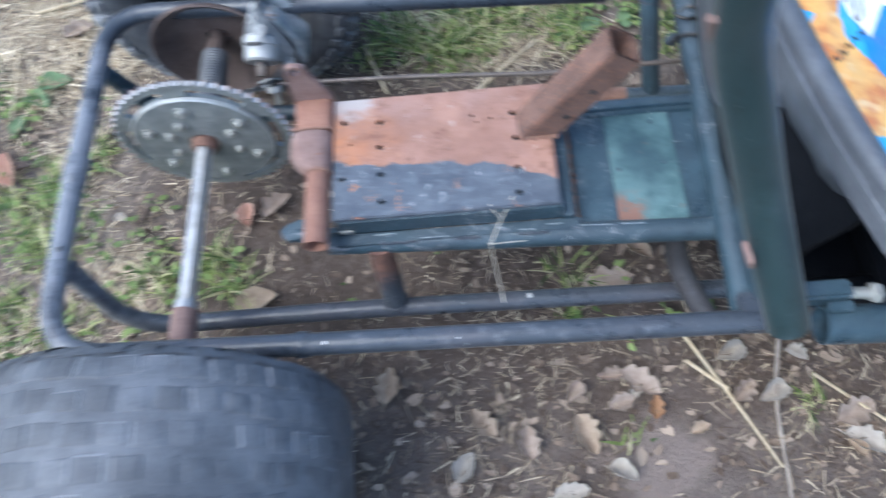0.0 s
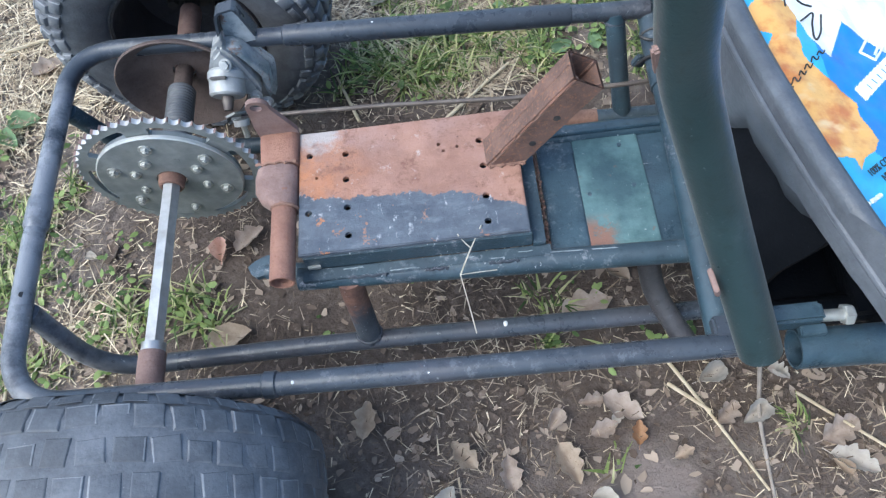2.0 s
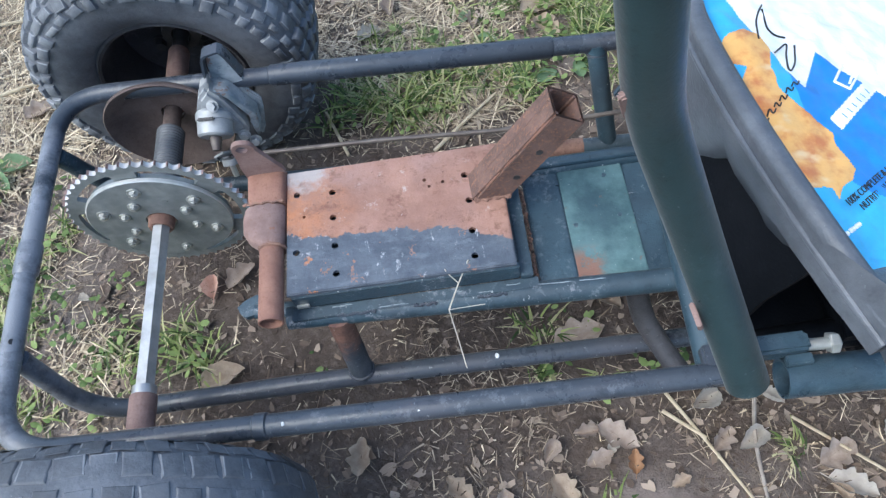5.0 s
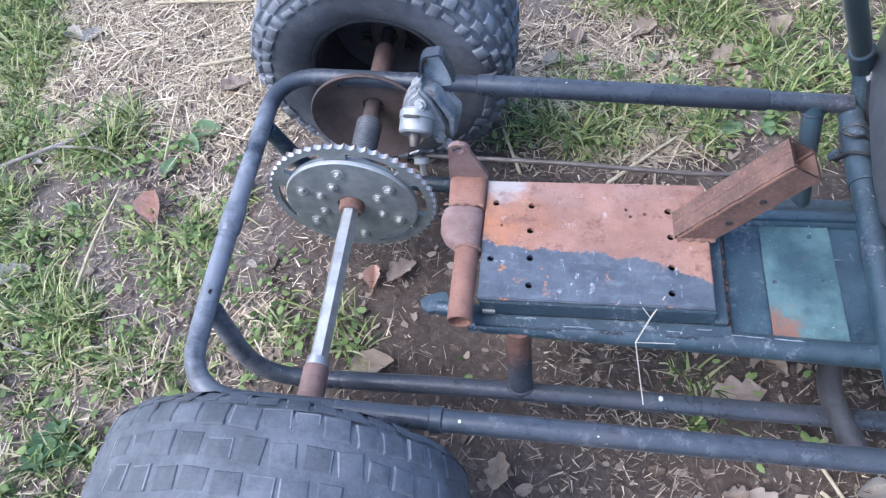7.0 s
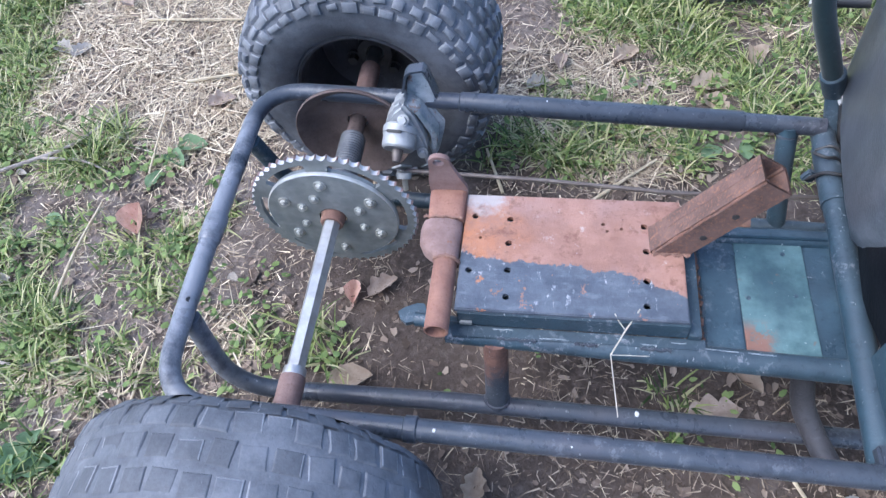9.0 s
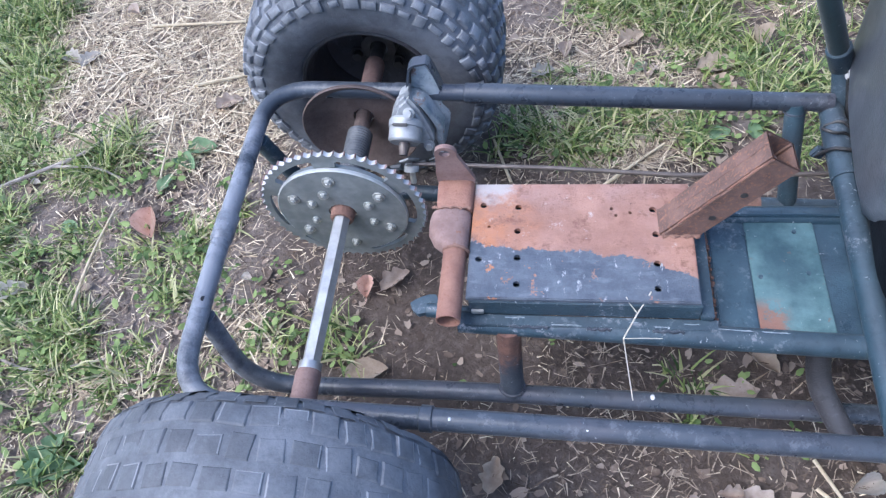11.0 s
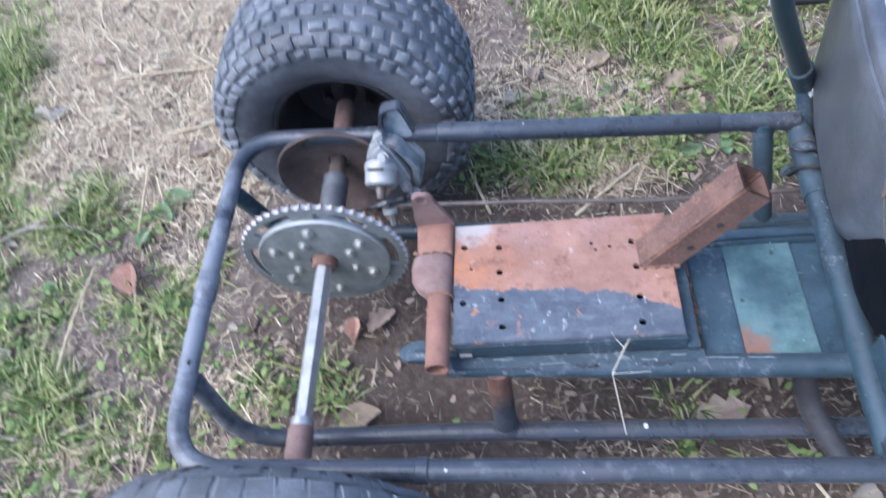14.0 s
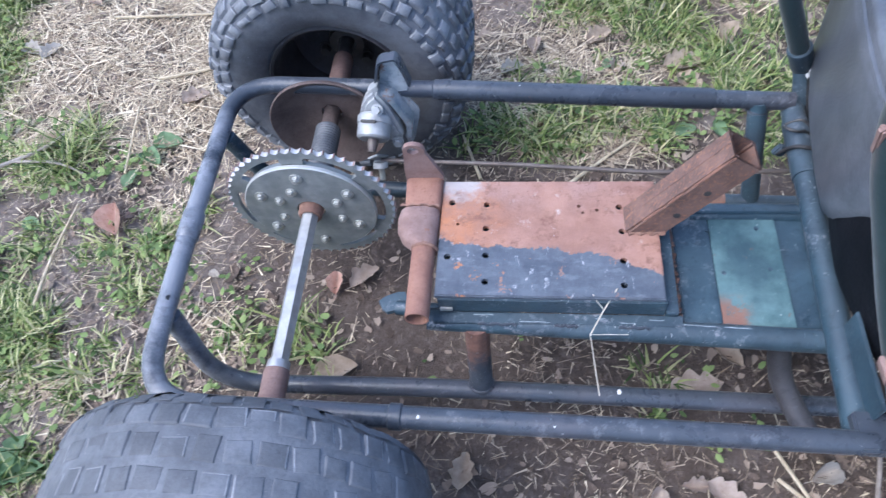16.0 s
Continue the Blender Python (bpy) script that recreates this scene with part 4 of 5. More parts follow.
EDGES = ((), (), (1,), (1,), (3,), (0, 1), (2,))
BLOCKS = [tread_block("tread_block", worn, KNOB) for worn in EDGES]
WORNBLOCKS = [tread_block("worn_tread_block", worn, WORNKNOB) for worn in ((), (), (), (1,), (3,), (1, 3), (1, 2))]


def wheel(cx, cy, cz, spin, relief, scuffed, size, grow, blocks, skin_of, knob_of, gap):
    def swell(r):
        return r + grow * clamp((r - 0.12) / 0.08)

    tyre = part("tyre", lathe(bmesh.new(), [(a, swell(r)) for a, r in TYRE_PROFILE], (cx, cy, cz), 96), skin_of, kart, "wide knobbly black off-road tyre", 50)
    half = [(0.1042, 0.1770, 76, 0.0), (0.0962, 0.1915, 48, 0.5), (0.077, 0.2005, 14, 0.0), (0.046, 0.2045, 5, 0.5), (0.0155, 0.2062, 2, 0.0)]
    rows = [(-a, r, -t, f) for a, r, t, f in half] + [(a, r, t, 0.5 - f) for a, r, t, f in half]
    n = 44
    jit = random.Random(int(cy * 1000))
    rest = bmesh.new()
    for a, r, tilt, off in rows:
        for k in range(n):
            w = (360.0 * (k + off) / n + spin) % 360.0
            m = pose(cx, cy, cz, 0, w, 0) @ pose(0, a, swell(r), -tilt, 0, 0)
            if abs(a) > 0.09:
                m = m @ Matrix.Diagonal((0.9, 0.62 if k % 2 else 0.85, 0.7 if relief > 1 else 0.3, 1))
            m = m @ pose(jit.uniform(-0.0012, 0.0012), jit.uniform(-0.0012, 0.0012), jit.uniform(-0.0012, 0.0002), jit.uniform(-3, 3), jit.uniform(-3, 3), jit.uniform(-6, 6)) @ Matrix.Diagonal((size * jit.uniform(1 - gap, 1.12), size * jit.uniform(1 - gap, 1.16), relief * jit.uniform(0.6, 1.1), 1))
            kind = blocks[jit.randrange(7) if jit.random() < scuffed else 0]
            if 118 < w < 242:
                had = len(rest.verts)
                rest.from_mesh(kind)
                rest.verts.ensure_lookup_table()
                for v in rest.verts[had:]:
                    v.co = m @ v.co
                continue
            ob = new("tread_block", kind)
            ob.parent = tyre
            ob.matrix_local = m
    low = part("tread_underside", rest, [knob_of, SCUFF], tyre, "", 50)
    tagged(low, kind="stuff")
    return tyre


def rim(cx, cy, cz, s):
    prof = [(-0.082, 0.1165), (-0.087, 0.113), (-0.084, 0.1085), (-0.066, 0.1035), (0.020, 0.096), (0.036, 0.075), (0.040, 0.016), (0.046, 0.016), (0.043, 0.079), (0.026, 0.100), (-0.066, 0.107)]
    return part("rim", lathe(bmesh.new(), [(a * s, r) for a, r in (prof if s > 0 else prof[::-1])], (cx, cy, cz), 64), RIM, kart, "black steel wheel rim")


wheel(0.002, 0.346, AX, 4.0, 1.45, 1.0, 1.10, 0.0075, BLOCKS, TYRE, KNOB, 0.36)
rim(0.002, 0.346, AX, 1)
part("wheel_hub", lathe(bmesh.new(), [(-0.022, 0.016), (-0.022, 0.030), (0.0, 0.034), (0.0, 0.016)], (0, 0.380, AX), 28), DARKSTEEL, kart)
for k in range(4):
    a = math.pi / 2 * k + 0.5
    part("bolt", hexbolt((0.052 * math.cos(a), 0.378, AX + 0.052 * math.sin(a)), (0, -1, 0), 0.009, 0.012), DARKSTEEL, kart)
wheel(0.0, -0.452, AX, 0.0, 0.36, 0.8, 1.13, 0.004, WORNBLOCKS, WORNTYRE, WORNKNOB, 0.12)
rim(0.0, -0.452, AX, -1)

# ---- roll hoop ----
hoop = rounded([(0.6420, -0.373, 0.380), (0.5935, -0.3015, 0.509), (0.5455, -0.266, 0.640), (0.527, -0.271, 0.746), (0.500, -0.262, 0.90), (0.500, 0.05, 0.90)], 0.035, 8)
part("roll_hoop", tube(hoop, 0.0186, segs=30), HOOP, kart, "thick dark green tubular roll hoop")
part("hoop_leg", tube(rounded([(0.500, 0.05, 0.90), (0.600, 0.139, 0.470), (0.679, 0.174, 0.304)], 0.05, 6), 0.0128, segs=22), HOOP, kart, "dark green far leg of the roll hoop")
part("hoop_collar", tube([(0.6625, 0.1665, 0.339), (0.6635, 0.167, 0.337), (0.681, 0.1748, 0.300), (0.682, 0.1753, 0.298)], 0.0160, segs=24, radii=[0.0138, 0.0158, 0.0158, 0.0145]), PAINT, kart, "dull collar on the hoop leg")
part("hoop_spigot", tube([(0.680, 0.174, 0.302), (0.690, 0.146, 0.246)], 0.0122, segs=20), PAINT, kart)
part("bolt", hexbolt((0.692, 0.158, 0.300), (-0.3, -0.5, 0.8), 0.0075, 0.007), ALLOY, kart)
part("hoop_crossbar", tube([(0.612, 0.178, 0.440), (0.665, 0.162, 0.450)], 0.0075, segs=14), DARKSTEEL, kart)
part("bolt", hexbolt((0.612, 0.178, 0.440), (-0.9, 0.3, 0), 0.009, 0.006), ZINC, kart)
part("hinge_pin", tube([(0.697, 0.156, 0.298), (0.706, 0.126, 0.246)], 0.0135, segs=16), DARKSTEEL, kart)
bm = box(bmesh.new(), (-0.012, -0.010, -0.0022), (0.008, 0.010, 0.0022), pose(0.5925, -0.336, 0.456, 20, 70, 25), 0.001)
part("hoop_tab", bm, LUGRUST, kart, "small rusty tab on the hoop")
bm = box(bmesh.new(), (-0.003, -0.003, -0.016), (0.003, 0.003, 0.016), pose(0.5255, -0.270, 0.655, 12, -18, 8), 0.0015)
part("hoop_tab", bm, LUGRUST, kart, "small rusty tab on the hoop")
part("side_tube", tube([(0.684, -0.366, 0.348), (1.5, -0.385, 0.330)], 0.0185, segs=26, hollow=0.88), PANCOAT, kart, "open-ended teal side tube")
bm = box(bmesh.new(), (0.640, -0.352, 0.361), (0.706, -0.334, 0.383), bevel=0.003)
box(bm, (0.684, -0.362, 0.366), (0.707, -0.3525, 0.374), bevel=0.001)
part("hinge_block", bm, PANCOAT, kart, "teal hinge block")
part("hinge_bolt", tube([(0.704, -0.345, 0.372), (0.726, -0.346, 0.372)], 0.0056, segs=14), ZINC, kart)
part("bolt_head", tube([(0.7245, -0.346, 0.372), (0.7255, -0.346, 0.372), (0.7315, -0.3463, 0.372), (0.7335, -0.3463, 0.372)], 0.0105, segs=6, radii=[0.0094, 0.0098, 0.0096, 0.0072]), ZINC, kart, "white-zinc bolt head", 20)

# ---- seat ----
SEAT_Y = [-0.385, -0.37, -0.355, -0.34, -0.315, -0.29, -0.265, -0.24, -0.22, -0.20, -0.18, -0.16, -0.14, -0.12, -0.10, -0.08, -0.05, 0.0, 0.05, 0.10, 0.15, 0.19, 0.21]


def seat_x(y):
    return 0.663 + 0.30 * abs(y + 0.05) ** 1.5


def seat_hem(y):
    return 0.272 + 0.133 * clamp((-y - 0.07) / 0.09) + 0.050 * clamp((-y - 0.25) / 0.07) + 0.02 * clamp((-y - 0.32) / 0.05) + 0.005 * noise.noise((y * 9, 1.0, 2.0))


def seat_section(y, top=0.496):
    """Cover section from its front foot over the top roll to the rear hem."""
    x0, hem, wrap = seat_x(y), seat_hem(y), 0.35 * max(0.0, abs(y + 0.06) - 0.2) * 0.5
    w = 0.004 * noise.noise((y * 14, 0.3, 0.7)) + 0.003 * noise.noise((y * 31, 4.3, 0.7))
    pts = [(0.80, max(0.30, hem - 0.02) if y < -0.2 else 0.30), (0.765, max(0.35, hem - 0.01) if y < -0.2 else 0.35), (0.728, max(0.40, hem)), (x0 + 0.018, 0.458), (x0 + 0.0125, 0.478)]
    pts += [(x0 + 0.002 + 0.011 * math.cos(a), top - 0.011 + 0.011 * math.sin(a)) for a in (radians(d) for d in (45, 80, 110, 145, 175))]
    pts += [(x0 - 0.0085, top - 0.017), (x0 - 0.0125 + w, top - 0.025), (x0 - 0.0125 + w, top - 0.040), (x0 - 0.009 + w + wrap * 0.5, hem + 0.035), (x0 + 0.004 + w + wrap, hem + 0.003), (x0 + 0.010 + w + wrap, hem)]
    return pts


def skin(sections, thick):
    """A sheet through the sections, with thickness and closed rims."""
    bm = bmesh.new()
    grid = [[bm.verts.new(p) for p in sec] for sec in sections]
    for u, v in zip(grid, grid[1:]):
        for a, b, c, d in zip(u, u[1:], v[1:], v):
            bm.faces.new((a, b, c, d))
    bmesh.ops.recalc_face_normals(bm, faces=bm.faces)
    bmesh.ops.solidify(bm, geom=list(bm.faces), thickness=thick)
    return bm


cover = skin([[(x, y, z) for x, z in seat_section(y)] for y in SEAT_Y], 0.004)
seat = part("seat_cover", cover, VINYL, kart, "dusty dark grey vinyl seat back", 60)
pts = [(seat_x(y) - 0.0095, y, 0.4755) for y in SEAT_Y]
part("piping", tube(pts, 0.0032, segs=8), VINYL, seat)
def shell_x(y):
    return seat_x(y) + 0.013 - 0.022 * clamp((-y - 0.05) / 0.10)


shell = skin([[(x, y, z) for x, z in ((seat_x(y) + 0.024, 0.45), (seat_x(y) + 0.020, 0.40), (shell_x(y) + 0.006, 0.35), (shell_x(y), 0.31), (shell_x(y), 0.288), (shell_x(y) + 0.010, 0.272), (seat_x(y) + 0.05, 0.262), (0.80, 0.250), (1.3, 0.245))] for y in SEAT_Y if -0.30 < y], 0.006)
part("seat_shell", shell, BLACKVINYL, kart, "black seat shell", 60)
base = bmesh.new()
box(base, (0.79, -0.335, 0.226), (1.30, 0.15, 0.300), bevel=0.02)
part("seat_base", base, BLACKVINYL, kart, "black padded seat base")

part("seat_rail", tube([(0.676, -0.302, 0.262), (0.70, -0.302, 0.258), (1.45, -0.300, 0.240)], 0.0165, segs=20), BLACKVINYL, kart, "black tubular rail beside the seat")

# ---- feed bag lying in the seat ----


def bag_height(x, y):
    u, v = (x - seat_x(y) - 0.006) / 0.46, (y + 0.30) / 0.52
    bulge = 0.018 * math.sin(math.pi * clamp(u)) * math.sin(math.pi * clamp(v)) ** 0.6
    crease = 0.0045 * noise.noise((x * 22, y * 22, 2.0)) + 0.0022 * noise.noise((x * 60, y * 60, 6.0))
    return 0.7915 - 0.45 * x + bulge + crease - 0.010 * (1 - clamp(min(u, 1 - u, v, 1 - v) * 14)) ** 2


FIGURE = [(0.677, -0.085), (0.690, -0.072), (0.708, -0.064), (0.720, -0.070), (0.724, -0.085), (0.720, -0.113), (0.719, -0.139), (0.736, -0.160), (0.754, -0.182), (0.757, -0.207), (0.763, -0.222), (0.755, -0.232), (0.740, -0.240), (0.734, -0.253), (0.730, -0.241), (0.708, -0.245), (0.697, -0.226), (0.687, -0.197), (0.679, -0.161), (0.684, -0.133), (0.698, -0.110), (0.684, -0.106)]


def within(poly, x, y):
    inside = False
    for (ax, ay), (bx, by) in zip(poly, poly[1:] + poly[:1]):
        if (ay > y) != (by > y) and x < (bx - ax) * (y - ay) / (by - ay) + ax:
            inside = not inside
    return inside


def bag_print(x, y):
    """Which ink lies at a place of the bag: 0 white, 1 blue, 2 light blue, 3 amber, 4 black."""
    jx, jy = x + 0.003 * noise.noise((x * 60, y * 60, 0)), y + 0.003 * noise.noise((x * 60, y * 60, 9))
    if within(FIGURE, jx, jy):
        return 3
    edge = float(np.interp(x, [0.66, 0.695, 0.712, 0.745, 0.775, 0.832, 1.2], [0.06, 0.01, -0.06, -0.135, -0.086, -0.132, -0.24]))
    u, v = (x - 0.766) * 0.754 + (y + 0.172) * 0.657, -(x - 0.766) * 0.657 + (y + 0.172) * 0.754
    if -0.002 < u < 0.12 and -0.005 < v < 0.009:
        return 0
    if y < edge:
        return 1 if x > 0.735 and y + 0.55 * (x - 0.76) > -0.235 + 0.012 * noise.noise((x * 18, y * 18, 1)) else 2
    return 0


def ink(name, colour):
    k = Mat(name, 0.35)
    c = k.mix(k.noise(40, 4, 0.6, 0.35, 0.75), colour, tuple(min(1.0, v * 1.25) for v in colour[:3]) + (1.0,))
    return k.done(c, None, k.noise(180, 3), 0.0008, 0.4)


def amber_ink():
    """Amber print shaded with brown and pale blotches."""
    k = Mat("amber_bag_ink", 0.35)
    c = k.mix(k.noise(38, 4, 0.55, 0.42, 0.68), rgb(0.80, 0.45, 0.14), rgb(0.58, 0.19, 0.055))
    c = k.mix(k.noise(26, 3, 0.5, 0.56, 0.72, (1.0, 1.6, 1.0)), c, rgb(0.80, 0.60, 0.33))
    return k.done(c, None, k.noise(180, 3), 0.0008, 0.4)


def feed_bag():
    nx, ny = 420, 460
    bm = bmesh.new()
    xs = [0.676 + 0.454 * k / nx for k in range(nx + 1)]
    ys = [-0.318 + 0.54 * k / ny for k in range(ny + 1)]
    top = [[bm.verts.new((x, y, bag_height(x, y))) for x in (max(x, seat_x(y) + 0.0135 + 0.00002 * k) for k, x in enumerate(xs))] for y in ys]
    for j in range(ny):
        for k in range(nx):
            fc = bm.faces.new((top[j][k], top[j][k + 1], top[j + 1][k + 1], top[j + 1][k]))
            fc.material_index = bag_print((xs[k] + xs[k + 1]) / 2, (ys[j] + ys[j + 1]) / 2)
    rim_loop = top[0] + [r[-1] for r in top[1:]] + top[-1][-2::-1] + [r[0] for r in top[-2:0:-1]]
    low = [bm.verts.new((max(v.co.x * 0.985 + 0.0135, 0.775), v.co.y * 0.95, max(0.304, min(0.37, v.co.z - 0.045)))) for v in rim_loop]
    n = len(low)
    for k in range(n):
        bm.faces.new((rim_loop[(k + 1) % n], rim_loop[k], low[k], low[(k + 1) % n])).material_index = 1
    bm.faces.new(low).material_index = 1
    inks = [ink("white_bag_plastic", rgb(0.86, 0.87, 0.88)), ink("blue_bag_ink", rgb(0.03, 0.22, 0.62)), ink("light_blue_bag_ink", rgb(0.07, 0.40, 0.72)), amber_ink(), ink("black_bag_ink", rgb(0.02, 0.02, 0.02))]
    bag = tagged(linked("feed_bag", bm, inks, 60), "blue and white plastic feed bag with amber print, in the seat", "bag")

    def stroke(name, pts, r, material, label):
        """A printed line following the bag."""
        path = [(x, y, bag_height(x, y) + 0.0006) for x, y in rounded_flat(pts)]
        return part(name, tube(path, r, segs=6), material, bag, label)

    black, white = inks[4], inks[0]
    stroke("printed_curl", [(0.738, -0.029), (0.725, -0.048), (0.718, -0.077)], 0.0009, black, "black printed curl")
    stroke("printed_curl", [(0.735, -0.037), (0.733, -0.065), (0.749, -0.070)], 0.0010, black, "black printed curl")
    stroke("printed_curl", [(0.729, -0.093), (0.750, -0.074), (0.740, -0.097), (0.737, -0.117), (0.750, -0.099), (0.755, -0.080)], 0.0009, black, "black printed curl")
    for k in range(6):
        x, y = 0.690 + 0.0090 * k, -0.174 + 0.0088 * k
        tall = (0.010, 0.005, 0.004, 0.004, 0.005, 0.003)[k]
        stroke("script_bar", [(x - 0.003, y - 0.003), (x + 0.001, y + tall), (x + 0.003, y - 0.002), (x + 0.007, y + 0.004)], 0.0007, black, "black script mark")
    for a, b in (((0.783, -0.120), (0.802, -0.096)), ((0.802, -0.096), (0.814, -0.108)), ((0.814, -0.108), (0.795, -0.129)), ((0.795, -0.129), (0.783, -0.120)), ((0.7985, -0.121), (0.8065, -0.110))):
        stroke("logo_bar", [a, b], 0.0013, white, "white printed emblem line")
    for k in range(6):
        x, y = 0.775 + 0.0078 * k, -0.1640 + 0.0068 * k
        stroke("banner_mark", [(x - 0.0025, y + 0.0028), (x + 0.0015, y - 0.0018)], 0.00035, inks[1], "small blue printed mark")
    for words, x, y, size in (("100% COMPLETE & BALANCED", 0.737, -0.262, 0.0092), ("NUTRITION FOR AD", 0.751, -0.264, 0.0092)):
        cu = bpy.data.curves.new("printed_words", "FONT")
        cu.body, cu.size, cu.extrude = words, size, 0.0003
        cu.materials.append(black)
        ob = new("printed_words", cu)
        ob.parent = bag
        ob.matrix_local = Matrix.Translation((x, y, bag_height(x, y) + 0.005)) @ pose(0, 0, 0, 0, 24.2, 0) @ pose(0, 0, 0, 0, 0, 32)
        tagged(ob, "small dark printed words")
    for k in range(4):
        x, y = 0.716 + 0.008 * k, -0.292 + 0.005 * k
        stroke("print_bar", [(x, y), (x + 0.005, y + 0.003)], 0.0022, white, "white printed mark")
    return bag


def rounded_flat(pts):
    return [(p.x, p.y) for p in rounded([(x, y, 0) for x, y in pts], 0.02, 5)]


feed_bag()

# ---- spare wheel beyond the kart ----
spare = tagged(new("wheel"), "small black rubber wheel standing in the grass", "wheel")
spare.location = (0.640, 0.805, 0.135)
bm = lathe(bmesh.new(), [(-0.040, 0.075), (-0.055, 0.090), (-0.058, 0.115), (-0.045, 0.138), (0, 0.145), (0.045, 0.138), (0.058, 0.115), (0.055, 0.090), (0.040, 0.075)], (0, 0, 0), 56)
part("tyre", bm, TYRE, spare)
bm = lathe(bmesh.new(), [(-0.042, 0.078), (-0.030, 0.066), (-0.012, 0.020), (-0.012, 0.0), (0.012, 0.0), (0.012, 0.020), (0.030, 0.066), (0.042, 0.078)], (0, 0, 0), 40, close=False)
part("rim", bm, DARKSTEEL, spare)

# ---- dead leaves ----


def leaf_material(name, a, b, vein):
    k = Mat(name, 0.75, 0.0, 0.3)
    c = k.mix(k.noise(60, 5, 0.6, 0.3, 0.7), a, b)
    c = k.mix(k.noise(300, 3, 0.6, 0.62, 0.75), c, vein)
    tr = k.n.new("ShaderNodeBsdfTranslucent")
    k.l.new(c, tr.inputs["Color"])
    mx = k.n.new("ShaderNodeMixShader")
    mx.inputs[0].default_value = 0.35
    k.l.new(k.bsdf.outputs[0], mx.inputs[1])
    k.l.new(tr.outputs[0], mx.inputs[2])
    k.l.new(mx.outputs[0], k.n["Material Output"].inputs["Surface"])
    return k.done(c, None, k.noise(220, 4), 0.001, 0.6)


LEAF = {
    "tan": leaf_material("tan_leaf", rgb(0.42, 0.325, 0.245), rgb(0.56, 0.455, 0.355), rgb(0.28, 0.20, 0.145)),
    "grey": leaf_material("grey_leaf", rgb(0.41, 0.32, 0.26), rgb(0.55, 0.455, 0.385), rgb(0.28, 0.20, 0.15)),
    "red": leaf_material("red_brown_leaf", rgb(0.66, 0.40, 0.31), rgb(0.80, 0.56, 0.46), rgb(0.40, 0.20, 0.14)),
    "orange": leaf_material("orange_leaf", rgb(0.40, 0.22, 0.12), rgb(0.48, 0.29, 0.17), rgb(0.28, 0.12, 0.05)),
    "white": leaf_material("bleached_leaf", rgb(0.50, 0.45, 0.39), rgb(0.62, 0.57, 0.51), rgb(0.36, 0.30, 0.25)),
    "green": leaf_material("green_leaf", rgb(0.18, 0.28, 0.15), rgb(0.25, 0.36, 0.20), rgb(0.30, 0.38, 0.25)),
}


def leaf_mesh(size, lobes, curl, seed, tone):
    """A leaf blade, lobed or plain, curled along its midrib."""
    r = random.Random(seed)
    bm = bmesh.new()
    n, m = 15, 5
    ph = r.uniform(0, 6)
    rows = []
    for i in range(n + 1):
        t = i / n
        w = math.sin(math.pi * t ** 0.8) ** 0.75 * 0.30
        if lobes:
            w *= 0.62 + 0.42 * abs(math.sin(t * math.pi * lobes + ph))
        w += 0.012
        row = []
        for j in range(-m, m + 1):
            s = j / m
            x, y = (t - 0.5), s * w * (1 + 0.12 * r.uniform(-1, 1) * abs(s))
            z = curl * (s * s * w * 1.6 + 0.35 * (t - 0.5) ** 2 * r.uniform(0.9, 1.1)) + 0.05 * noise.noise((x * 4 + seed, y * 5, 0.0)) - 0.015 * (1 - abs(s)) 
            row.append(bm.verts.new((x * size, y * size, z * size)))
        rows.append(row)
    for u, v in zip(rows, rows[1:]):
        for a, b, c, d in zip(u, u[1:], v[1:], v):
            bm.faces.new((a, b, c, d))
    add_tube(bm, [(-0.5 * size - 0.18 * size, 0.03 * size, 0.02 * size), (-0.5 * size, 0, 0), (0, 0, -0.02 * size)], 0.012 * size, segs=5)
    bmesh.ops.recalc_face_normals(bm, faces=bm.faces)
    low = min(v.co.z for v in bm.verts)
    for v in bm.verts:
        v.co.z -= low
    return bm


WORDS = {"tan": "dry tan fallen leaf on the soil", "grey": "dry grey-brown fallen leaf on the soil", "red": "curled red-brown fallen leaf on the grass", "orange": "small orange-brown fallen leaf", "white": "bleached white dry leaf on the ground", "green": "broad green weed leaf close to the soil"}


def leaf(x, y, size, tone, turn, lobes=0, curl=0.6, seed=1, tilt=0, lift=0.006):
    ob = linked("leaf", leaf_mesh(size, lobes, curl, seed, tone), LEAF[tone], 60)
    ob.matrix_world = pose(x, y, lie(x, y) + lift, tilt, tilt * 0.5, turn)
    return tagged(ob, WORDS[tone], "leaf", "fallen leaves")


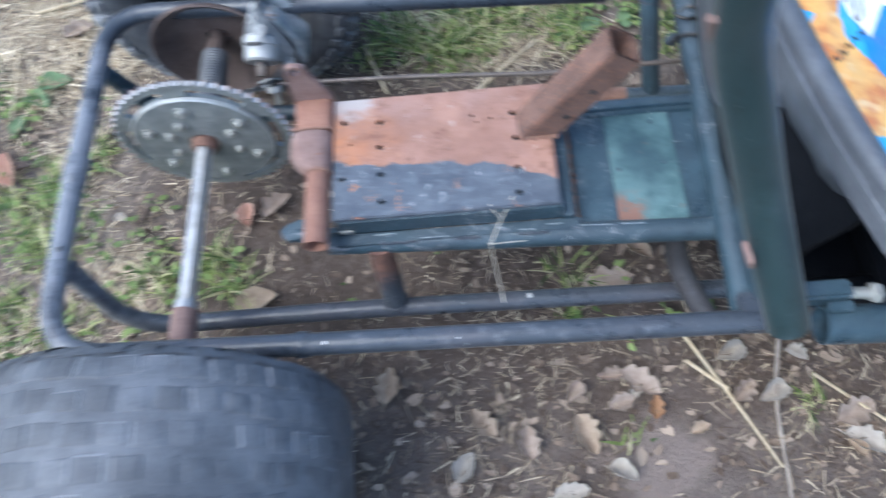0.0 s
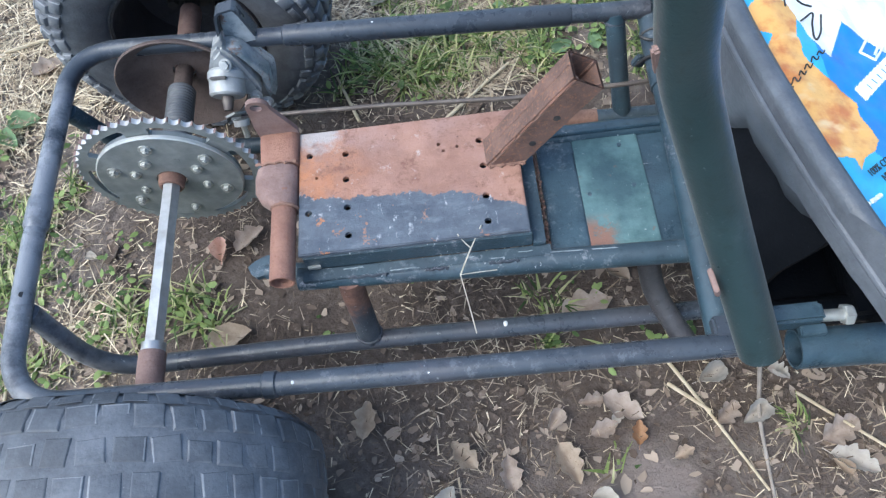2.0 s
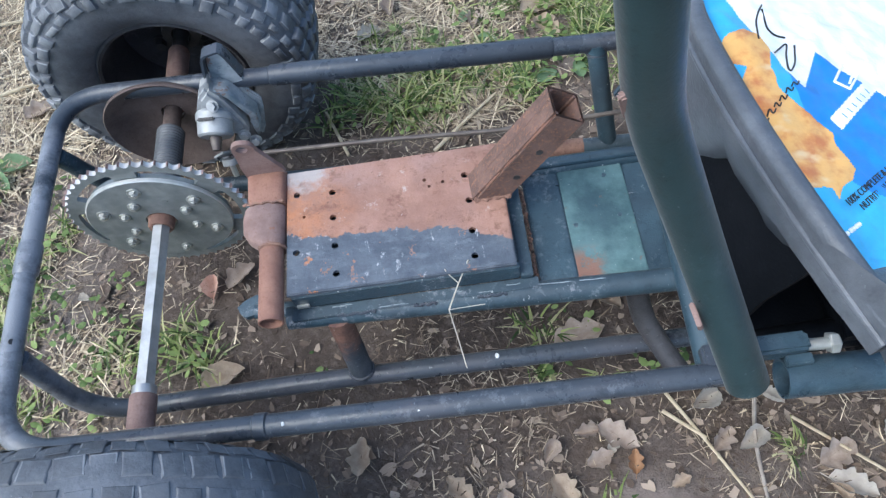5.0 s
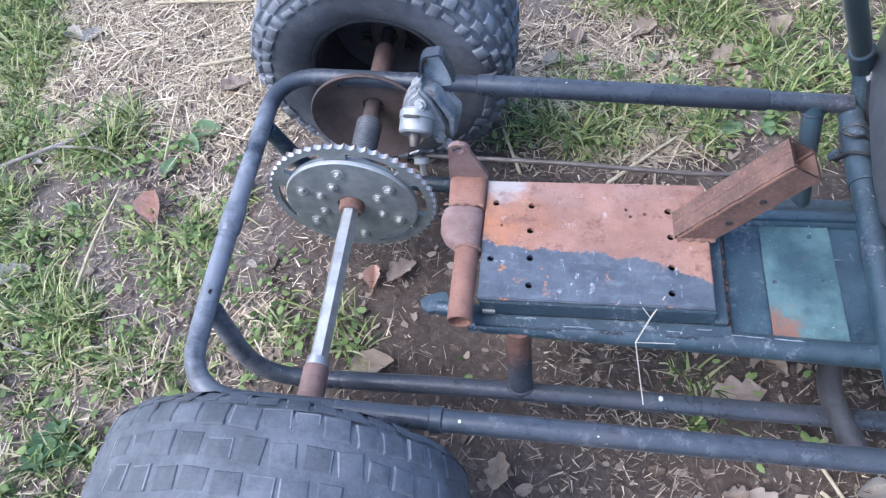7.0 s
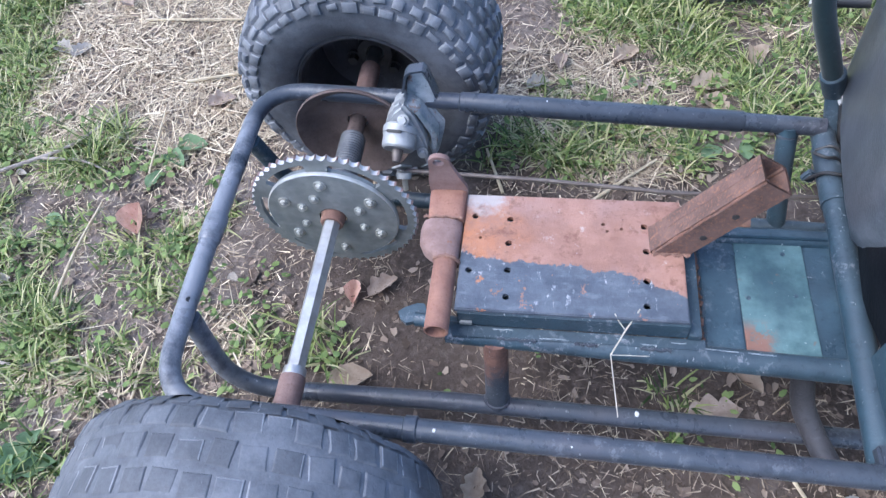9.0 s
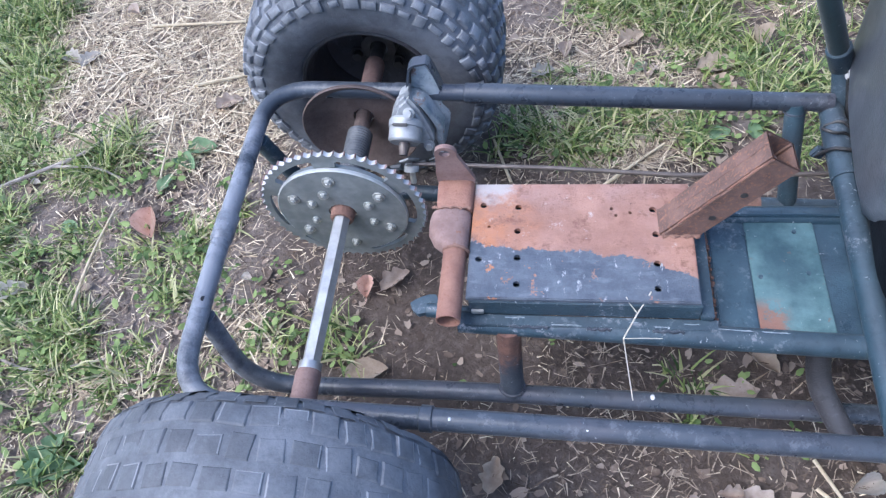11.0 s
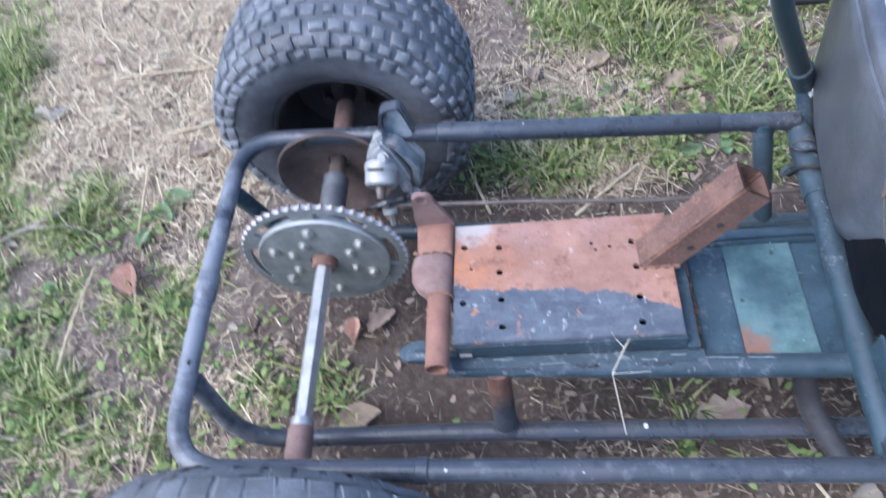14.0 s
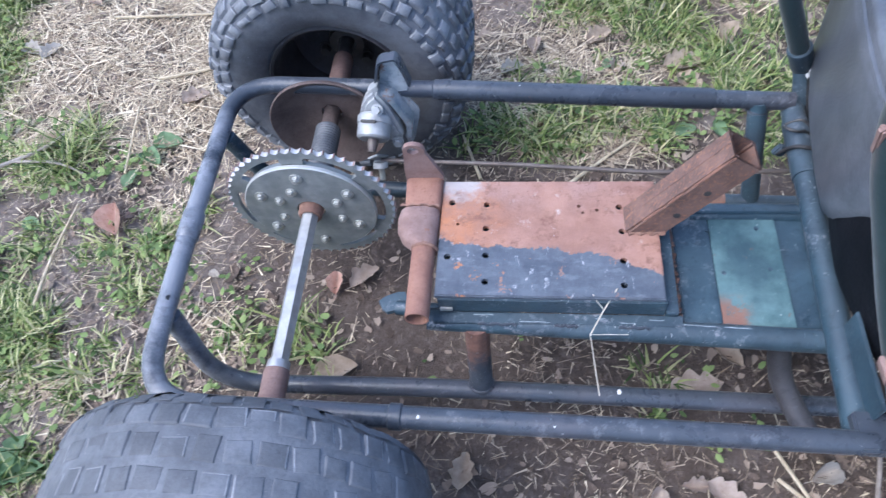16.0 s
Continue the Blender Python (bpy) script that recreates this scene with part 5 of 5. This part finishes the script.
for n, spec in enumerate([
    (-0.436, 0.112, 0.070, "red", 108, 0, 1.1), (0.018, -0.164, 0.070, "tan", 15, 0, 0.5), (0.042, 0.004, 0.058, "grey", 40, 3, 0.7), (-0.006, -0.008, 0.045, "red", 95, 0, 0.9),
    (0.586, -0.325, 0.062, "grey", -35, 3, 0.4), (0.555, -0.352, 0.042, "grey", 20, 3, 0.6), (0.602, -0.362, 0.034, "orange", 80, 3, 0.8), (0.655, -0.395, 0.030, "tan", 20, 3, 0.8),
    (-0.650, -0.049, 0.065, "white", 35, 4, 0.8), (0.456, 0.584, 0.066, "tan", 40, 4, 0.6), (0.621, 0.443, 0.070, "tan", -60, 4, 0.5), (0.615, 0.504, 0.080, "tan", 10, 5, 0.5),
    (0.582, 0.667, 0.05, "white", 60, 0, 0.8), (0.562, -0.172, 0.080, "grey", 12, 3, 0.3), (0.614, -0.123, 0.045, "tan", -40, 0, 0.8), (0.702, 0.572, 0.055, "tan", 100, 0, 1.6),
    (-0.393, 0.299, 0.060, "green", 8, 0, 0.4), (-0.415, 0.258, 0.055, "green", -35, 0, 0.6), (-0.440, 0.208, 0.046, "green", 70, 0, 0.3), (-0.60, 0.10, 0.045, "green", 150, 0, 0.4), (0.470, 0.505, 0.035, "green", 60, 0, 0.3),
    (0.505, 0.435, 0.038, "green", -10, 0, 0.3), (0.60, 0.325, 0.045, "green", 30, 0, 0.3), (0.66, 0.330, 0.04, "green", 100, 0, 0.3), (0.55, 0.335, 0.045, "green", -60, 0, 0.3),
    (-0.633, 0.288, 0.05, "tan", 20, 0, 0.7), (-0.78, 0.56, 0.06, "white", -20, 4, 0.7), (-0.74, 0.56, 0.055, "white", 60, 4, 0.6), (-0.368, 0.42, 0.06, "grey", 30, 3, 0.6),
    (-0.47, -0.11, 0.045, "grey", 70, 0, 0.6), (0.50, -0.395, 0.06, "tan", -70, 4, 0.7), (0.42, -0.40, 0.05, "grey", 95, 3, 0.7), (0.47, -0.47, 0.05, "white", 10, 4, 0.6),
    (0.86, -0.384, 0.06, "grey", 25, 3, 0.6), (0.866, -0.428, 0.06, "white", -30, 4, 0.6), (0.36, -0.37, 0.05, "tan", 130, 3, 0.7), (0.33, -0.43, 0.045, "white", 60, 0, 0.8),
    (0.28, 0.50, 0.05, "white", 25, 3, 0.8), (0.70, -0.10, 0.05, "tan", 70, 3, 0.7), (0.60, 0.065, 0.05, "tan", -15, 0, 0.6), (0.40, 0.04, 0.05, "grey", 55, 3, 0.6),
    (-0.455, -0.325, 0.075, "green", 70, 3, 0.6), (-0.430, -0.345, 0.065, "green", 20, 3, 0.6), (-0.475, -0.350, 0.060, "green", 130, 3, 0.5), (0.224, -0.31, 0.055, "tan", 80, 3, 0.6), (0.712, -0.293, 0.045, "white", 25, 0, 1.5)]):
    leaf(*spec, seed=n + 1, tilt=(n * 37 % 17) - 8)
more = random.Random(11)
for n in range(40):
    x, y = more.choice([(more.uniform(-1.1, -0.2), more.uniform(-0.35, 1.1)), (more.uniform(0.2, 1.1), more.uniform(0.25, 1.0)), (more.uniform(0.25, 1.0), more.uniform(-0.7, -0.26)), (more.uniform(0.5, 1.0), more.uniform(-0.6, -0.26))])
    leaf(x, y, more.uniform(0.022, 0.046), more.choice(["tan", "grey", "grey", "white", "tan"]), more.uniform(0, 360), more.choice([0, 0, 3, 4]), more.uniform(0.5, 1.4), 100 + n, more.uniform(-14, 14))

# ---- sticks and long stems ----
STRAW = leaf_material("dry_straw", rgb(0.62, 0.52, 0.36), rgb(0.78, 0.69, 0.52), rgb(0.36, 0.27, 0.17))
SPRIG = leaf_material("bleached_sprig", rgb(0.60, 0.55, 0.46), rgb(0.72, 0.68, 0.60), rgb(0.45, 0.40, 0.33))
TWIG = leaf_material("grey_twig", rgb(0.36, 0.31, 0.27), rgb(0.52, 0.46, 0.41), rgb(0.24, 0.19, 0.15))


def stem(points, r, material, label, name="stem", lift=0.008):
    path = rounded([(x, y, (lie(x, y) + lift + (z if z else 0.0))) for x, y, z in points], 0.08, 4)
    ob = linked(name, tube(path, r, segs=7, radii=[r * (1 - 0.4 * k / len(path)) for k in range(len(path))]), material)
    return tagged(ob, label, "plant stem", "dry stems")


for pts, r, mat in (
    ([(-0.80, 0.18, 0.008), (-0.685, 0.238, 0.014), (-0.623, 0.262, 0.018), (-0.559, 0.379, 0.010)], 0.0042, TWIG), ([(-0.690, 0.236, 0.014), (-0.59, 0.233, 0.016), (-0.53, 0.21, 0.010)], 0.0030, TWIG), ([(-0.515, -0.105, 0.008), (-0.518, 0.02, 0.018), (-0.512, 0.136, 0.012)], 0.0034, STRAW), ([(-0.448, 0.212, 0.012), (-0.473, 0.382, 0.010)], 0.0024, STRAW),
    ([(-0.322, -0.242, 0), (-0.317, -0.144, 0.012)], 0.0024, STRAW), ([(0.380, 0.200, 0), (0.44, 0.25, 0.006), (0.502, 0.305, 0.004)], 0.0036, STRAW),
    ([(0.228, 0.215, 0), (0.191, 0.315, 0.006)], 0.0032, STRAW), ([(0.655, -0.262, 0), (0.70, -0.35, 0.004), (0.750, -0.452, 0)], 0.0028, STRAW),
    ([(0.652, -0.300, 0), (0.70, -0.345, 0.006)], 0.0030, STRAW), ([(-0.62, 0.66, 0.006), (-0.40, 0.68, 0.004)], 0.0034, STRAW), ([(-0.46, 0.47, 0.006), (-0.28, 0.53, 0.006)], 0.0036, STRAW),
    ([(-0.66, -0.15, 0), (-0.55, -0.20, 0.004), (-0.42, -0.16, 0)], 0.0034, TWIG), ([(0.58, -0.10, 0.004), (0.66, -0.06, 0.008)], 0.003, STRAW),
    ([(0.79, -0.23, 0.02), (0.783, -0.275, 0.01), (0.761, -0.353, 0.004), (0.757, -0.41, 0.0), (0.752, -0.49, 0.0)], 0.0034, TWIG), ([(0.82, -0.33, 0), (0.93, -0.43, 0.004)], 0.0024, STRAW), ([(0.44, 0.36, 0.004), (0.53, 0.40, 0.006)], 0.0028, STRAW)):
    stem(pts, r, mat, "thin grey twig on the soil" if mat is TWIG else "long pale dry grass stem on the ground")
for k, pts in enumerate(([(0.416, -0.170, 0.288), (0.400, -0.192, 0.272), (0.386, -0.214, 0.256)], [(0.401, -0.190, 0.273), (0.392, -0.182, 0.281), (0.388, -0.178, 0.288)], [(0.386, -0.214, 0.256), (0.405, -0.216, 0.262), (0.428, -0.2165, 0.264)], [(0.386, -0.214, 0.256), (0.392, -0.245, 0.235), (0.397, -0.274, 0.22)])):
    if k == 0:
        sprig = tagged(linked("straw_sprig", tube(pts, 0.0009, segs=6), SPRIG), "forked dry straw caught on the mount rail", "straw")
    else:
        part("straw_fork", tube(pts, 0.0005 if k == 2 else 0.0007, segs=6), SPRIG, sprig)

# ---- grass, straw and litter ----


def scatter_material(name, tones, rough=0.7, back=0.0):
    k = Mat(name, rough, 0.0, 0.3)
    rnd = k.island()
    c = tones[0]
    for n, tone in enumerate(tones[1:], 1):
        c = k.mix(k.ramp(rnd, (n - 0.6) / len(tones), (n + 0.4) / len(tones)), c, tone)
    c = k.mix(k.noise(120, 3, 0.6, 0.5, 0.9), c, tones[-1])
    if back:
        tr = k.n.new("ShaderNodeBsdfTranslucent")
        k.l.new(c, tr.inputs["Color"])
        mx = k.n.new("ShaderNodeMixShader")
        mx.inputs[0].default_value = back
        k.l.new(k.bsdf.outputs[0], mx.inputs[1])
        k.l.new(tr.outputs[0], mx.inputs[2])
        out = k.n["Material Output"]
        k.l.new(mx.outputs[0], out.inputs["Surface"])
    return k.done(c)


def bump_at(x, y, cx, cy, r):
    d = ((x - cx) ** 2 + (y - cy) ** 2) / (r * r)
    return math.exp(-d)


# clumps of grass: x, y, reach, vigour
GREEN_BEHIND = [(-0.98, 0.68, 0.12, 1.0), (-0.86, 0.47, 0.08, 0.9), (-0.94, 0.81, 0.10, 0.8), (-0.59, 0.26, 0.06, 1.1), (-0.56, 0.32, 0.05, 0.8), (-0.35, 0.05, 0.06, 0.6), (-0.29, 0.16, 0.04, 0.7), (-0.26, 0.26, 0.04, 0.5), (-0.60, -0.10, 0.07, 0.9), (-0.50, -0.12, 0.06, 0.8), (-0.41, -0.19, 0.06, 0.7),
                (-0.53, -0.21, 0.05, 0.5), (-0.45, -0.33, 0.04, 0.8), (-0.45, 0.05, 0.06, 0.6), (-0.36, -0.06, 0.05, 0.6), (-0.64, 0.68, 0.03, 0.6), (-0.74, 0.11, 0.05, 0.7), (-0.37, 0.41, 0.04, 0.5), (-0.60, 0.06, 0.05, 0.5), (-0.69, 0.01, 0.05, 0.6), (-0.80, 0.28, 0.06, 0.7)]
GREEN_BEYOND = [(0.25, 0.35, 0.06, 1.4), (0.33, 0.33, 0.06, 1.1), (0.40, 0.36, 0.05, 0.8), (0.52, 0.36, 0.06, 0.7), (0.59, 0.62, 0.07, 1.1), (0.68, 0.52, 0.05, 1.1), (0.54, 0.72, 0.09, 1.3), (0.40, 0.74, 0.08, 1.0), (0.28, 0.48, 0.05, 0.5), (0.80, 0.59, 0.05, 0.9), (0.69, 0.42, 0.03, 0.7), (0.57, 0.31, 0.03, 0.5), (0.44, 0.52, 0.04, 0.3), (0.66, 0.35, 0.03, 0.6), (0.80, 0.46, 0.04, 0.6), (0.47, 0.41, 0.03, 0.5), (0.20, 0.30, 0.04, 0.9), (0.92, 0.80, 0.14, 1.0), (0.70, 0.95, 0.15, 1.0)]
GREEN_UNDER = [(-0.17, -0.09, 0.04, 0.5), (-0.055, -0.092, 0.026, 1.9), (-0.02, -0.125, 0.020, 1.8), (0.01, -0.085, 0.018, 1.2), (-0.14, -0.10, 0.05, 0.4), (0.02, -0.12, 0.025, 0.9), (-0.15, 0.03, 0.04, 0.5), (0.52, -0.15, 0.026, 1.2), (0.50, -0.21, 0.028, 1.0), (0.58, -0.25, 0.03, 0.9), (0.70, -0.24, 0.03, 0.8), (0.36, -0.16, 0.03, 0.6), (0.56, -0.42, 0.03, 0.7), (0.17, -0.08, 0.02, 0.4), (0.28, -0.09, 0.02, 0.4), (0.17, -0.27, 0.03, 0.6), (0.65, -0.27, 0.014, 0.9), (0.48, -0.14, 0.02, 0.7),
               (0.80, -0.37, 0.022, 1.1), (0.39, -0.34, 0.04, 0.5), (0.28, -0.30, 0.03, 0.35), (0.19, -0.34, 0.04, 0.5), (0.69, -0.31, 0.02, 0.5), (0.43, -0.38, 0.04, 0.5), (0.33, -0.28, 0.02, 0.35), (0.21, -0.28, 0.02, 0.35), (0.42, -0.475, 0.06, 0.6)]


def green_at(x, y):
    g = -0.14 + 0.55 * noise.noise((x * 3.1, y * 3.1, 7.7)) + 0.42 * noise.noise((x * 8, y * 8, 2.2)) + 0.25 * noise.noise((x * 19, y * 19, 4.4))
    g += 0.26 * clamp((x - 0.1) / 0.2) * clamp((y - 0.22) / 0.15) + 0.30 * clamp((-x - 0.18) / 0.15) * clamp((0.42 - y) / 0.2) + 0.5 * clamp((-x - 0.72) / 0.2)
    g -= 0.40 * clamp((y + 0.2) / -0.08) * clamp((x - 0.1) / 0.2)
    g -= 0.35 * clamp((0.22 - abs(y + 0.03)) / 0.1) * clamp((x + 0.12) / 0.15)
    g -= 0.7 * bump_at(x, y, -0.40, 0.66, 0.25)
    return g + sum(v * bump_at(x, y, a, b, r) for a, b, r, v in GREEN_BEHIND + GREEN_BEYOND + GREEN_UNDER)


def straw_at(x, y):
    s = 0.32 + 0.40 * clamp((-x - 0.10) / 0.2) + 0.15 * clamp((y - 0.2) / 0.1) + 0.42 * noise.noise((x * 3.7, y * 3.7, 12.0)) + 0.30 * noise.noise((x * 11, y * 11, 3.0))
    s += 1.0 * bump_at(x, y, -0.46, 0.76, 0.25) + 0.35 * bump_at(x, y, -0.58, 0.45, 0.2) + 0.9 * bump_at(x, y, 0.36, 0.52, 0.20) + 0.3 * bump_at(x, y, 0.45, 0.25, 0.12)
    s += 0.5 * bump_at(x, y, -0.20, -0.10, 0.06) + 0.30 * clamp((x - 0.2) / 0.15) * clamp((-0.05 - y) / 0.1)
    s -= 0.6 * bump_at(x, y, 0.61, -0.44, 0.10) + 0.05 * bump_at(x, y, 0.3, -0.3, 0.2)
    return s


def litter_at(x, y):
    s = 0.35 + 0.3 * noise.noise((x * 4.2, y * 4.2, 21.0)) + 0.5 * bump_at(x, y, 0.88, -0.36, 0.16) + 0.25 * bump_at(x, y, 0.40, 0.55, 0.15) + 0.45 * bump_at(x, y, -0.6, 0.42, 0.22) + 0.25 * bump_at(x, y, 0.72, -0.34, 0.14)
    return s - 0.5 * bump_at(x, y, 0.62, -0.43, 0.09)


AREA = (-1.75, 1.75, -1.25, 1.95)


def strew(count, chance, seed):
    """Places in the plan, thicker where chance is higher."""
    r = np.random.RandomState(seed)
    out = []
    while len(out) < count:
        x, y = r.uniform(AREA[0], AREA[1]), r.uniform(AREA[2], AREA[3])
        fade = clamp((1.75 - max(abs(x), abs(y - 0.35) + 0.15) + 0.25 * noise.noise((x * 2, y * 2, 8.0))) / 0.6)
        if r.uniform() < chance(x, y) * fade:
            out.append((x, y))
    return out, r


def sheet(name, verts, faces, material, label, category):
    me = bpy.data.meshes.new(name)
    me.from_pydata(verts, [], faces)
    me.materials.append(material)
    me.polygons.foreach_set("use_smooth", [True] * len(me.polygons))
    return tagged(new(name, me), label, category, kind="stuff")


def ribbon(verts, faces, base, heading, lean, length, width, droop, segs=3):
    """A tapering bent blade from base."""
    x, y, z = base
    dx, dy = math.cos(heading), math.sin(heading)
    start, e = len(verts), lean
    for k in range(segs + 1):
        w = width * (1 - (k / segs) ** 1.6) * 0.5 + 0.0002
        verts.append((x - dy * w, y + dx * w, z))
        verts.append((x + dy * w, y - dx * w, z))
        step = length / segs
        x, y, z = x + dx * math.cos(e) * step, y + dy * math.cos(e) * step, z + math.sin(e) * step
        e -= droop / segs
    for k in range(segs):
        a = start + 2 * k
        faces.append((a, a + 1, a + 3, a + 2))


def grass():
    spots, r = strew(3500, lambda x, y: clamp(green_at(x, y) * 1.15 - 0.20), 5)
    verts, faces = [], []
    for x, y in spots:
        vig = clamp(green_at(x, y), 0.2, 1.4)
        lean_to, spread = r.uniform(0, 6.283), r.uniform(0.5, 2.0)
        for k in range(r.randint(6, 20)):
            px, py = x + r.normal(0, 0.008), y + r.normal(0, 0.008)
            ribbon(verts, faces, (px, py, lie(px, py) - 0.002), lean_to + r.normal(0, spread), r.uniform(0.2, 1.3), r.uniform(0.018, 0.080) * (0.45 + 0.65 * vig), r.uniform(0.0020, 0.0056), r.uniform(0.4, 1.9))
    mat = scatter_material("grass_blade", [rgb(0.060, 0.100, 0.034), rgb(0.128, 0.190, 0.056), rgb(0.240, 0.315, 0.095), rgb(0.41, 0.455, 0.17), rgb(0.60, 0.57, 0.34)], 0.5, 0.35)
    return sheet("grass", verts, faces, mat, "short patchy green lawn grass", "grass")


def clover():
    beds = [(-0.19, -0.085, 0.045, 1.5), (-0.13, -0.105, 0.04, 1.4), (-0.35, 0.06, 0.06, 0.7), (-0.45, 0.24, 0.06, 0.7), (-0.47, 0.25, 0.05, 0.5), (0.57, 0.38, 0.04, 0.8), (0.63, 0.36, 0.04, 0.8), (0.67, -0.12, 0.02, 0.8), (0.46, 0.51, 0.02, 0.6), (0.17, -0.18, 0.02, 0.5), (0.58, -0.16, 0.02, 0.5), (-0.50, -0.14, 0.06, 0.5)]
    spots, r = strew(1900, lambda x, y: clamp(green_at(x, y) * 0.45 + 0.02 + sum(v * bump_at(x, y, a, b, q) for a, b, q, v in beds)), 9)
    verts, faces = [], []
    for x, y in spots:
        for k in range(r.randint(2, 6)):
            px, py = x + r.normal(0, 0.014), y + r.normal(0, 0.014)
            z, s, h = lie(px, py) + r.uniform(0.006, 0.026), r.uniform(0.0035, 0.0095), r.uniform(0, 6.283)
            t1, t2 = r.uniform(-0.5, 0.5), r.uniform(-0.5, 0.5)
            start = len(verts)
            for a, q in ((0, 1.1), (1.0, 0.85), (2.1, 0.9), (3.14, 1.0), (4.2, 0.9), (5.3, 0.85)):
                u, v = math.cos(a) * s * q, math.sin(a) * s * q * 0.75
                verts.append((px + u * math.cos(h) - v * math.sin(h), py + u * math.sin(h) + v * math.cos(h), z + u * t1 + v * t2 - abs(v) * 0.25))
            faces.append((start, start + 1, start + 2, start + 3))
            faces.append((start, start + 3, start + 4, start + 5))
    mat = scatter_material("clover_leaf", [rgb(0.080, 0.128, 0.045), rgb(0.140, 0.210, 0.070), rgb(0.215, 0.300, 0.100), rgb(0.30, 0.385, 0.14)], 0.55, 0.3)
    return sheet("clover", verts, faces, mat, "low clover and small weeds", "weeds")


def straw():
    spots, r = strew(112000, lambda x, y: clamp(straw_at(x, y)), 15)
    pale, dull = ([], []), ([], [])
    for x, y in spots:
        z = lie(x, y) + r.uniform(0.001, 0.010)
        rich = straw_at(x, y) > 0.85 and (x < 0 or y > 0)
        thick = r.uniform(0.0005, 0.0012) if r.uniform() < 0.85 else r.uniform(0.0012, 0.0022)
        verts, faces = pale if rich and r.uniform() < 0.60 or r.uniform() < 0.10 + 0.20 * clamp((y - 0.1) / 0.2) + 0.45 * clamp((0.05 - x + 0.5 * noise.noise((x * 5, y * 5, 9.0))) / 0.3) * clamp((1.3 - abs(y - 0.3)) / 0.5) else dull
        ribbon(verts, faces, (x, y, z), r.uniform(0, 6.283), r.normal(0.0, 0.10), (0.009 + 0.036 * r.uniform() ** 1.6) * 2.0 if rich else 0.005 + 0.030 * r.uniform() ** 2.0, thick * (1.9 if rich else 1.2), r.normal(0.0, 0.10 if rich else 0.45), 3)
    mat = scatter_material("pale_straw_bits", [rgb(0.26, 0.195, 0.130), rgb(0.40, 0.315, 0.215), rgb(0.53, 0.44, 0.305), rgb(0.76, 0.655, 0.475)], 0.7)
    sheet("straw", *pale, mat, "scattered pale yellow dry straw", "straw")
    mat = scatter_material("dull_straw_bits", [rgb(0.075, 0.054, 0.040), rgb(0.135, 0.099, 0.072), rgb(0.22, 0.168, 0.124), rgb(0.42, 0.345, 0.26)], 0.75)
    return sheet("thatch", *dull, mat, "fine brown thatch and dead grass on the soil", "thatch")


def litter():
    spots, r = strew(13000, lambda x, y: clamp(litter_at(x, y)), 23)
    verts, faces = [], []
    for n, (x, y) in enumerate(spots):
        big = n % 10 == 0
        s, h = (r.uniform(0.006, 0.014) if big else r.uniform(0.0020, 0.0080)), r.uniform(0, 6.283)
        z = lie(x, y) + r.uniform(0.001, 0.006)
        t1, t2, fold = r.normal(0, 0.25), r.normal(0, 0.25), r.uniform(-0.1, 0.6)
        start, m = len(verts), 9 if big else 6
        verts.append((x, y, z))
        for k in range(m):
            a, q = 6.283 * k / m, r.uniform(0.35, 1.25)
            u, v = math.cos(a) * s * q * 1.3, math.sin(a) * s * q * 0.8
            verts.append((x + u * math.cos(h) - v * math.sin(h), y + u * math.sin(h) + v * math.cos(h), z + max(-0.002, u * t1 + v * t2 + abs(v) * fold)))
        for k in range(m):
            faces.append((start, start + 1 + k, start + 1 + (k + 1) % m))
    mat = scatter_material("leaf_bits", [rgb(0.085, 0.061, 0.047), rgb(0.15, 0.110, 0.085), rgb(0.23, 0.172, 0.133), rgb(0.36, 0.285, 0.225)], 0.8)
    return sheet("leaf_litter", verts, faces, mat, "crumbled brown leaf litter", "leaf litter")


grass()
clover()
straw()
litter()
